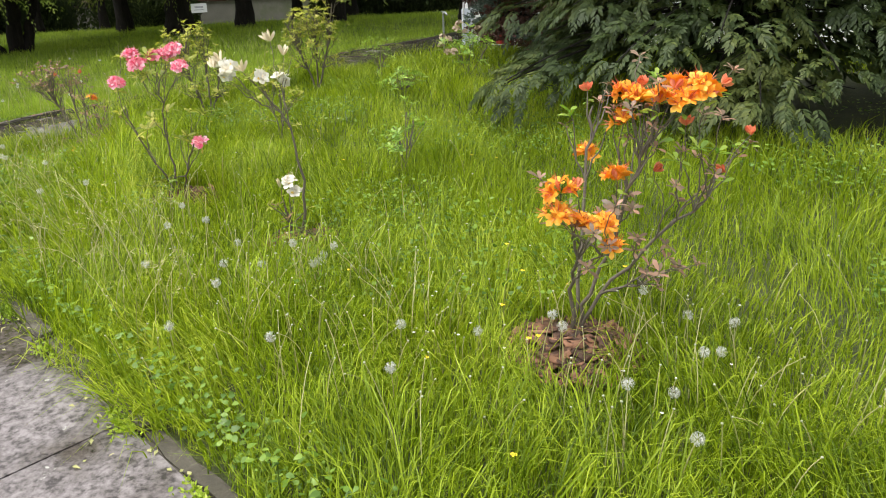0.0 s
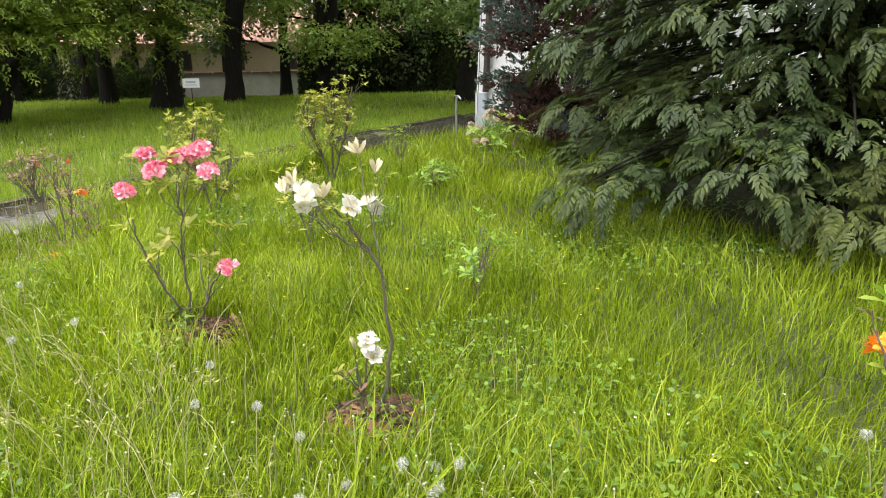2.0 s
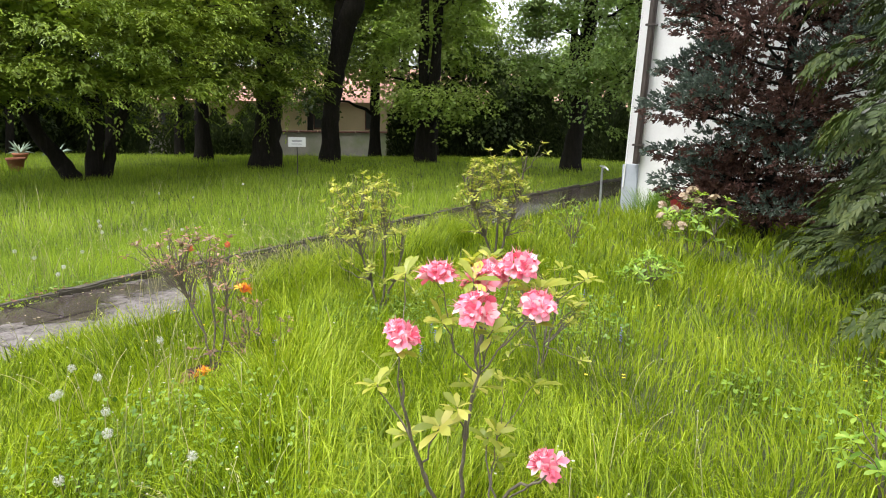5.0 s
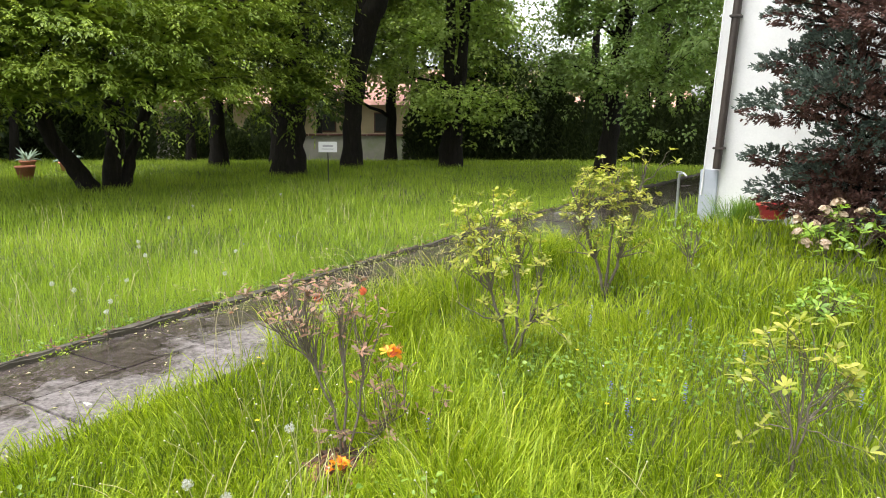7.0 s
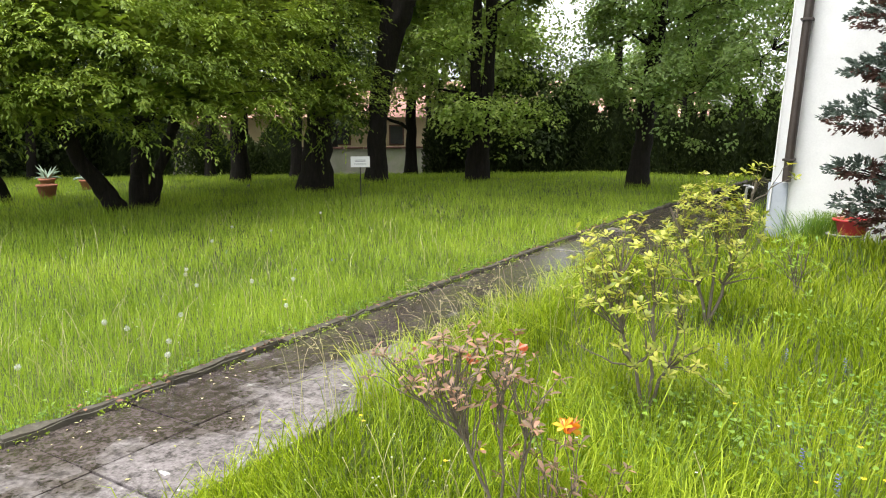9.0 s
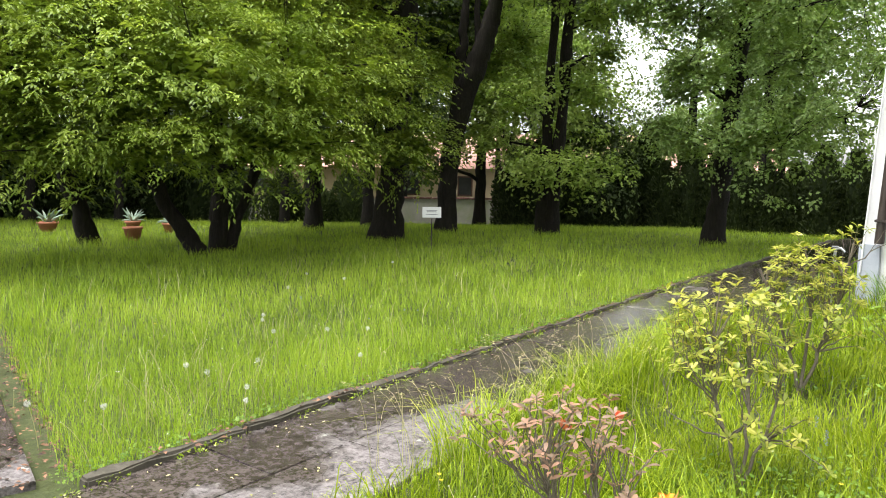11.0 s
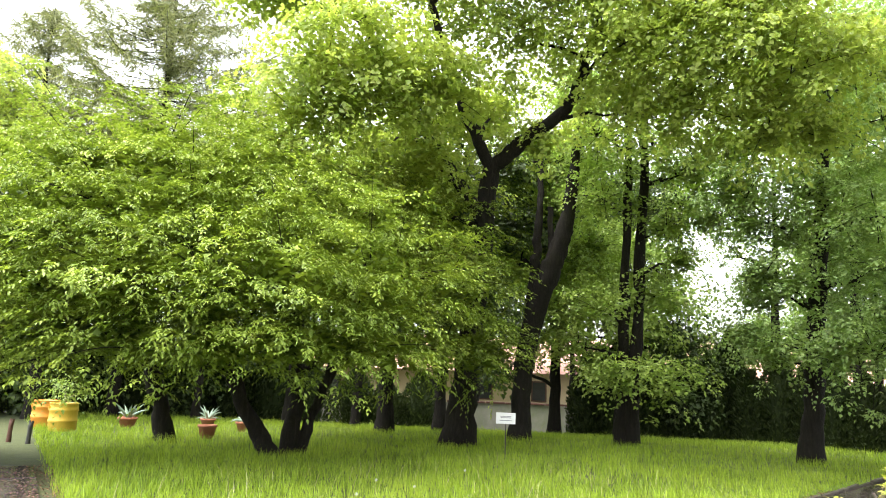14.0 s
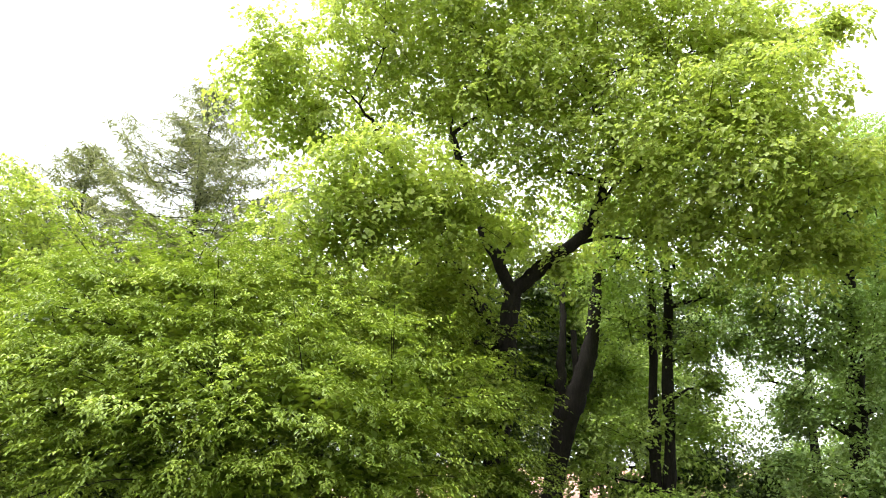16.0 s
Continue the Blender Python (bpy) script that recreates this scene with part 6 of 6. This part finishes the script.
bucket = thing("bucket", (-4.66, 11.75, float(ground_z(np.float64(-4.66), np.float64(11.75)))), "dark grey square plastic bucket by the white wall", "bucket")
bm = bmesh.new()
box(bm, (-0.17, -0.17, 0), (0.17, 0.17, 0.3), 0.02)
for q in bm.verts:
    q.co.x *= 0.85 + 0.5 * q.co.z
    q.co.y *= 0.85 + 0.5 * q.co.z
part("shell", bm_mesh("bucket_shell", bm, GREYPLASTIC), bucket)
bm = bmesh.new()
for lo, hi in (((-0.19, -0.19, 0.285), (0.19, -0.165, 0.315)), ((-0.19, 0.165, 0.285), (0.19, 0.19, 0.315)), ((-0.19, -0.163, 0.285), (-0.165, 0.163, 0.315)), ((0.165, -0.163, 0.285), (0.19, 0.163, 0.315))):
    box(bm, lo, hi, 0.004)
part("rim", bm_mesh("bucket_rim", bm, GREYPLASTIC), bucket)


def agave(at, s, seed):
    rng = np.random.default_rng(seed)
    top = thing("potted_agave", (*at, float(ground_z(np.float64(at[0]), np.float64(at[1])))), "blue-green agave in a terracotta pot on the lawn", "potted plant", "potted agaves")
    v, f = lathe([(0.001, 0), (0.15 * s, 0), (0.2 * s, 0.2), (0.23 * s, 0.2), (0.23 * s, 0.25), (0.2 * s, 0.25), (0.19 * s, 0.21), (0.001, 0.21)], 20)
    part("pot", fast_mesh("terracotta_pot", v, f, [TERRA]), top)
    for i in range(13):
        a, up = rng.uniform(0, 6.3), rng.uniform(0.35, 1.6)
        d = np.array([math.cos(a), math.sin(a), up])
        d /= np.linalg.norm(d)
        ln = rng.uniform(0.35, 0.6) * s
        pts = bezier((0, 0, 0.22), d * ln * 0.6 + [0, 0, 0.24], d * ln + [0, 0, 0.2 - 0.1 * (1.6 - up)], 6)
        v, f = tube(pts, np.array([0.03, 0.035, 0.03, 0.022, 0.012, 0.002]) * s, 6)
        part("leaf_blade", fast_mesh("agave_leaf", v, f, [AGAVE]), top)


agave((-24.0, 10.4), 1.1, 1)
agave((-23.35, 12.3), 0.9, 2)
agave((-21.9, 12.5), 0.9, 3)


def drum(at, mat, label, seed, plant=True):
    top = thing("barrel_planter", (*at, float(ground_z(np.float64(at[0]), np.float64(at[1])))), label, "barrel", "barrel planters")
    prof = [(0.001, 0.0), (0.28, 0.0), (0.30, 0.03), (0.30, 0.2), (0.315, 0.22), (0.315, 0.25), (0.30, 0.27), (0.30, 0.44), (0.315, 0.46), (0.315, 0.49), (0.30, 0.51), (0.30, 0.6), (0.31, 0.61), (0.31, 0.63), (0.285, 0.63), (0.28, 0.56), (0.001, 0.56)]
    v, f = lathe(prof, 28)
    part("drum", fast_mesh("drum", v, f, [mat]), top)
    bm = bmesh.new()
    box(bm, (-0.02, -0.34, 0.5), (0.02, -0.3, 0.55), 0.006)
    part("lug", bm_mesh("lug", bm, mat), top)
    if plant:
        rng = np.random.default_rng(seed)
        C = np.array([(0, 0, 1.0), (0.25, 0.1, 0.8), (-0.25, 0.05, 0.85)])
        (v, f), roots = spray_leaves(C, np.array([0.4, 0.3, 0.3]), 300, 6, 0.09, 0.03, rng)
        pile = Pile()
        for c in C:
            pile.add(*tube(bezier((0, 0, 0.5), (0, 0, 0.8), c, 5), np.linspace(0.025, 0.008, 5), 5))
        tagged(part("plant_stems", pile.mesh("plant_stems", [TWIG]), top), kind="stuff")
        tagged(part("plant_leaves", fast_mesh("plant_leaves", v, f, [DARK_LEAF]), top), kind="stuff")


drum((-23.0, 8.45), DRUM, "weathered yellow drum planter with a dark leafy shrub", 5)
drum((-24.6, 8.6), DRUM_ORANGE, "orange drum planter standing behind the yellow one", 6, False)
for at, mt, nm in (((-20.3, 6.9), DARKPOST, "short dark forked wooden stump on the lawn"), ((-20.9, 6.75), COPING, "short rusty brown stump on the lawn")):
    st = thing("stump", (*at, float(ground_z(np.float64(at[0]), np.float64(at[1])))), nm, "stump")
    v, f = tube([(0, 0, -0.05), (0.01, 0, 0.14), (0.0, 0.01, 0.3)], [0.05, 0.04, 0.045], 10)
    part("post", fast_mesh("stump_post", v, f, [mt]), st)
    for sg in (-1, 1):
        v, f = tube([(0, 0, 0.22), (0.05 * sg, 0.01, 0.3), (0.08 * sg, 0.02, 0.38)], [0.03, 0.028, 0.02], 8)
        part("prong", fast_mesh("stump_prong", v, f, [mt]), st)
pot = thing("flower_pot", (-20.0, 10.4, float(ground_z(np.float64(-20.0), np.float64(10.4)))), "terracotta pot beside the cherry stem", "flower pot")
v, f = lathe([(0.001, 0), (0.14, 0), (0.19, 0.26), (0.21, 0.26), (0.21, 0.3), (0.18, 0.3), (0.17, 0.25), (0.001, 0.25)], 20)
part("pot", fast_mesh("clay_pot", v, f, [TERRA]), pot)


# ---- paths: slabs and kerbs ----
def slab_mesh(sx, sy, seed):
    rng = random.Random(seed)
    bm = bmesh.new()
    box(bm, (-sx / 2, -sy / 2, -0.06), (sx / 2, sy / 2, 0.0), 0.004)
    for v in bm.verts:
        v.co += Vector((rng.uniform(-1, 1), rng.uniform(-1, 1), rng.uniform(-1, 1))) * 0.002
    return bm_mesh("slab", bm, SLAB)


SLABS = [slab_mesh(0.599, 0.599, s) for s in range(4)]
KERBS = []
for s in range(4):
    bm = bmesh.new()
    box(bm, (-0.492, -0.038, -0.12), (0.492, 0.038, 0.05), 0.012)
    bmesh.ops.subdivide_edges(bm, edges=[e for e in bm.edges if abs(e.verts[0].co.x - e.verts[1].co.x) > 0.5], cuts=11)
    for v in bm.verts:
        q = Vector((v.co.x * 7 + 13 * s, v.co.y * 20, v.co.z * 20))
        worn = 0.010 * noise.noise(q) + 0.006 * noise.noise(q * 2.7)
        v.co += Vector((0, worn, worn * 1.2 - 0.012 * max(0.0, noise.noise(q * 0.6 + Vector((3, 1, 5))))))
    KERBS.append(bm_mesh("kerb_stone", bm, KERB))


def gz(x, y):
    return float(ground_z(np.float64(x), np.float64(y)))


path_b = thing("path", (0, 0, 0), "wet concrete slab footpath beside the building with mossy joints", "path", "", "structure")
path_a = thing("path", (0, 0, 0), "worn wet concrete slab footpath with lichen along the azalea bed", "path", "", "structure")
kerb_a = thing("kerb", (0, 0, 0), "narrow mossy concrete kerb along the footpaths", "kerb", "", "structure")
yaw = math.degrees(math.atan2(-0.29, 1.0))
rg = random.Random(3)
for j in range(43):
    for i in range(2):
        x, y = -8.38 + i * 0.6, 1.7 + j * 0.6
        part("slab", SLABS[rg.randrange(4)], path_b, "", pose(x, y, gz(x, y) + rg.uniform(-0.006, 0.004), rg.uniform(-0.7, 0.7), rg.uniform(-0.7, 0.7), rg.choice((0, 90, 180, 270))))
for j in range(41):
    for i in range(2):
        p = pose(0, 0.78, 0, 0, 0, yaw) @ Vector((3.6 - j * 0.6, -0.37 - i * 0.6, 0))
        if -8.95 < p.x < -7.5:
            continue
        if p.x < -7.6:
            p.y += 0.28
        if p.x < -16.5:
            continue
        part("slab", SLABS[rg.randrange(4)], path_a, "", pose(p.x, p.y, gz(p.x, p.y) + rg.uniform(-0.006, 0.004), rg.uniform(-0.7, 0.7), rg.uniform(-0.7, 0.7) - (4.0 if -7.0 < p.x < -5.2 else 0), yaw + rg.choice((0, 90, 180, 270)) * 0))
for j in range(11):
    p = pose(0, 0.78, 0, 0, 0, yaw) @ Vector((3.5 - j, -0.03, 0))
    part("kerb_stone", KERBS[j % 4], kerb_a, "", pose(p.x, p.y, gz(p.x, p.y) - 0.042 + rg.uniform(-0.012, 0.008), 0, 4.0 * (-7.0 < p.x < -5.2), yaw + rg.uniform(-0.5, 0.5)))
for j in range(22):
    part("kerb_stone", KERBS[j % 4], kerb_a, "", pose(-8.715, 4.2 + j, gz(-8.7, 4.2 + j) + rg.uniform(-0.022, 0.004), rg.uniform(-4, 4), rg.uniform(-0.6, 0.6), 90 + rg.uniform(-1.1, 1.1)))

# fallen petals, grit and leaves on the slabs
rng = np.random.default_rng(31)
n = 900
lx = rng.uniform(-12, 2.5, n)
ly = line_y(lx) - 0.06 - 1.0 * rng.random(n) ** 1.8
k2 = n // 2
lx[:k2], ly[:k2] = -8.66 + rng.random(k2) ** 2.2 * 1.15, rng.uniform(3.4, 14, k2)
P = np.stack([lx, ly, ground_z(lx, ly) + 0.008], 1)
D = rng.normal(size=(n, 3)) * [1, 1, 0.05]
v, f = leaf_cards(P, D, np.tile([0, 0, 1.0], (n, 1)), rng.uniform(0.012, 0.035, n), rng.uniform(0.006, 0.02, n), 0.1)
tagged(new("path_litter", fast_mesh("path_litter", v, f, [STRAW])), "dry bits of leaf and petal along the path edge", "leaf litter", "", "stuff")

n = 2600
lx = rng.uniform(-16.4, -8.9, n)
ly = line_y(lx) + 0.42 - 1.3 * rng.random(n) ** 1.8
P = np.stack([lx, ly, ground_z(lx, ly) + 0.01], 1)
v, f = leaf_cards(P, rng.normal(size=(n, 3)) * [1, 1, 0.1], np.tile([0, 0, 1.0], (n, 1)) + rng.normal(size=(n, 3)) * 0.2, rng.uniform(0.02, 0.05, n), rng.uniform(0.012, 0.028, n), 0.15)
tagged(new("leaf_litter", fast_mesh("leaf_litter", v, f, [CHIP])), "brown fallen leaves along the path under the trees", "leaf litter", "", "stuff")

# moss and small weeds in the joint between slabs and kerb
n = 5200
knots = rng.uniform(-6.5, 2.5, 46)
lx = knots[rng.integers(0, 46, n)] + rng.normal(size=n) * 0.05
ly = line_y(lx) - 0.075 - np.abs(rng.normal(size=n)) * 0.03
m = n // 5
knots = rng.uniform(3.6, 14, 60)
ly[:m] = knots[rng.integers(0, 60, m)] + rng.normal(size=m) * 0.07
lx[:m] = -8.675 + np.abs(rng.normal(size=m)) * 0.03
P = np.stack([lx, ly, ground_z(lx, ly) - 0.005 + 0.03 * rng.random(n)], 1)
v, f = leaf_cards(P, unit(n, rng) + [0, 0, 0.4], unit(n, rng) + [0, 0, 1.0], rng.uniform(0.012, 0.028, n), rng.uniform(0.008, 0.016, n), 0.1)
tagged(new("joint_weeds", fast_mesh("joint_weeds", v, f, [LAWN])), "green moss and weeds in the joint of the path", "weeds", "", "stuff")


# ---- grass ----
def lumpy(x, y, s, seed=0.0):
    """Cheap smooth unevenness between about -1 and 1."""
    return (np.sin(x * s * 1.3 + 1.7 * np.sin(y * s * 0.9 + seed)) + np.sin(y * s * 1.1 + 1.9 * np.sin(x * s * 0.7 - seed)) + np.sin((x + y) * s * 2.3 + seed)) / 3


def blades(x, y, height, width, rng, lean=0.55, fine=False, comb=1.0):
    """Grass blades that lean with their tuft; fine ones bend over in three steps."""
    n = len(x)
    a = 3.1 * lumpy(x, y, 2.3, 0.7) + 1.4 * lumpy(x, y, 6.1, 2.9) + rng.normal(size=n) * 1.1 / comb
    face = rng.uniform(0, 2 * math.pi, n)
    z = ground_z(x, y) - 0.03
    wind = np.array([-0.10, 0.05])
    bend = lean * height * rng.uniform(0.2, 1.4, n)
    dx, dy = np.cos(a) * bend + wind[0] * height, np.sin(a) * bend + wind[1] * height
    wx, wy = np.cos(face) * width / 2, np.sin(face) * width / 2
    base = np.stack([x, y, z], 1)
    W = np.stack([wx, wy, 0 * wx], 1)
    top = height * rng.uniform(0.8, 1.0, n)
    tip = base + np.stack([dx, dy, top], 1)
    if not fine:
        mid = base + np.stack([dx * 0.28, dy * 0.28, height * 0.58], 1)
        V = np.stack([base - W, base + W, mid - W * 0.8, mid + W * 0.8, tip], 1).reshape(-1, 3)
        k = np.arange(n)[:, None] * 5
        F = np.concatenate([k + np.array([[0, 1, 3]]), k + np.array([[0, 3, 2]]), k + np.array([[2, 3, 4]])], 1).reshape(-1, 3)
        return V, F
    m1 = base + np.stack([dx * 0.16, dy * 0.16, height * 0.45], 1)
    m2 = base + np.stack([dx * 0.55, dy * 0.55, height * 0.84], 1)
    nod = np.clip(bend / (height + 1e-6) - 0.45, 0, 1)  # far-leaning blades hang over at the tip
    tip += np.stack([dx * 0.35 * nod, dy * 0.35 * nod, -0.35 * height * nod], 1)
    V = np.stack([base - W * 0.8, base + W * 0.8, m1 - W, m1 + W, m2 - W * 0.75, m2 + W * 0.75, tip], 1).reshape(-1, 3)
    k = np.arange(n)[:, None] * 7
    F = np.concatenate([k + np.array([c]) for c in ((0, 1, 3), (0, 3, 2), (2, 3, 5), (2, 5, 4), (4, 5, 6))], 1).reshape(-1, 3)
    return V, F


MULCH = [(-0.78, 2.40, 0.27), (-2.55, 2.92, 0.24), (-3.86, 3.28, 0.27), (-6.05, 4.05, 0.18), (-6.0, 5.6, 0.12)]


def grow(x0, x1, y0, y1, peak, near, power, inside, hfun, wfun, rng, lean, fine=False, comb=1.0):
    n = int((x1 - x0) * (y1 - y0) * peak)
    x, y = rng.uniform(x0, x1, n), rng.uniform(y0, y1, n)
    px = np.clip(x, -6.0, 0.5)
    d = np.hypot(x - px, y - (0.1 - 0.36 * px))
    keep = (rng.random(n) < np.minimum(1, (near / np.maximum(d, 0.3)) ** power)) & inside(x, y)
    for mx, my, mr in MULCH:
        keep &= np.hypot(x - mx, y - my) > mr * (0.68 + 0.4 * rng.random(n) + 0.25 * np.sin(3 * np.arctan2(y - my, x - mx) + mx))
    x, y, d = x[keep], y[keep], d[keep]
    h, w = hfun(x, y, rng), wfun(d, rng)
    near = fine & (d < 3.0)
    v, f = blades(x[~near], y[~near], h[~near], w[~near], rng, lean, False, comb)
    v2, f2 = blades(x[near], y[near], h[near], w[near], rng, lean, True, comb)
    return np.concatenate([v, v2]), np.concatenate([f, f2 + len(v)])


rng = np.random.default_rng(21)
v, f = grow(-7.5, 6.0, -0.9, 12.4, 4100, 2.2, 1.75,
            lambda x, y: (y > line_y(x) - 0.015 + 0.06 * rng.random(len(x))) & (x > -7.5 + 0.14 * rng.random(len(x))) & (np.hypot(x + 0.6, y - 8.5) > 1.9),
            lambda x, y, r: np.maximum(0.07, (0.165 + 0.085 * lumpy(x, y, 1.6)) * r.uniform(0.5, 1.5, len(x)) * np.where(r.random(len(x)) < 0.06, 1.5, 1)),
            lambda d, r: np.clip(0.0040 * np.maximum(1, d / 3.0), 0, 0.011) * r.uniform(0.7, 1.6, len(d)), rng, 0.68, True)
n = 2600  # long arching grass along the path's edge
x, y = -7.5 + 0.5 * rng.random(n) ** 1.4, rng.uniform(5.0, 9.5, n)
v2, f2 = blades(x, y, rng.uniform(0.2, 0.46, n), rng.uniform(0.004, 0.008, n), rng, 1.0, True)
v, f = np.concatenate([v, v2]), np.concatenate([f, f2 + len(v)])
tagged(new("bed_grass", fast_mesh("bed_grass", v, f, [GRASS])), "tall fresh unmown grass among the azaleas", "grass", "", "stuff")
n = 700  # a tall tuft against the foot of the white wall
x, y = -5.75 + 0.16 * rng.normal(size=n), 12.2 + 0.1 * rng.normal(size=n)
v2, f2 = blades(x, y, rng.uniform(0.2, 0.5, n), rng.uniform(0.004, 0.008, n), rng, 0.7, True)
tagged(new("grass_tuft", fast_mesh("grass_tuft", v2, f2, [HERB])), "tall dark tuft of grass against the white wall", "grass", "", "stuff")
n = 5200  # blades hanging over the kerb of the long path
x = rng.uniform(-7.2, 3.2, n)
y = line_y(x) + 0.05 * rng.normal(size=n) - 0.01
keep = lumpy(x, y, 3.0, 1.2) > -0.45
v2, f2 = blades(x[keep], y[keep], rng.uniform(0.07, 0.2, keep.sum()), rng.uniform(0.003, 0.0055, keep.sum()), rng, 1.1, True)
tagged(new("kerb_grass", fast_mesh("kerb_grass", v2, f2, [GRASS])), "grass hanging over the kerb of the footpath", "grass", "", "stuff")
rng = np.random.default_rng(22)
v, f = grow(-34.0, -8.74, 2.5, 30.0, 2350, 4.7, 1.6,
            lambda x, y: (y > line_y(x) + 0.32 + 0.12 * rng.random(len(x))) & (x < -8.70 - 0.05 * rng.random(len(x))),
            lambda x, y, r: np.maximum(0.06, (0.135 + 0.04 * lumpy(x, y, 1.1, 2.0)) * r.uniform(0.5, 1.5, len(x)) * np.where(r.random(len(x)) < 0.05, 1.6, 1)),
            lambda d, r: np.clip(0.0031 * np.maximum(1, d / 4.5), 0, 0.0078) * r.uniform(0.7, 1.5, len(d)), rng, 0.5, False, 0.3)
n = 420  # pale seed stalks standing over the lawn
x, y = rng.uniform(-13.5, -8.9, n), rng.uniform(4.2, 13.5, n)
ok = y > line_y(x) + 0.4
v2, f2 = blades(x[ok], y[ok], rng.uniform(0.24, 0.46, ok.sum()), rng.uniform(0.004, 0.007, ok.sum()), rng, 0.7)
tagged(new("seed_stalks", fast_mesh("seed_stalks", v2, f2, [STRAW])), "pale dry seed stalks in the lawn", "grass", "", "stuff")
tagged(new("lawn_grass", fast_mesh("lawn_grass", v, f, [LAWN])), "bright green unmown meadow lawn under the trees", "grass", "", "stuff")
rng = np.random.default_rng(23)
n = 40000
x, y = rng.uniform(-7.2, 8, n), rng.uniform(12.6, 30, n)
x[: n // 4], y[: n // 4] = rng.uniform(-40, -6.9, n // 4), rng.uniform(22, 44, n // 4)
k3 = n // 4
x[-k3:] = rng.uniform(-14, 7, k3)
y[-k3:] = line_y(x[-k3:]) - 1.25 - rng.random(k3) * 3.0
ok = ~((x > -6.4) & (y > 12.6)) & ~((x > -8.72) & (x < -7.5) & (y > 0))
v, f = blades(x[ok], y[ok], rng.uniform(0.1, 0.24, ok.sum()), rng.uniform(0.012, 0.03, ok.sum()), rng, 0.5)
tagged(new("far_grass", fast_mesh("far_grass", v, f, [LAWN])), "rough grass at the far edges of the garden", "grass", "", "stuff")
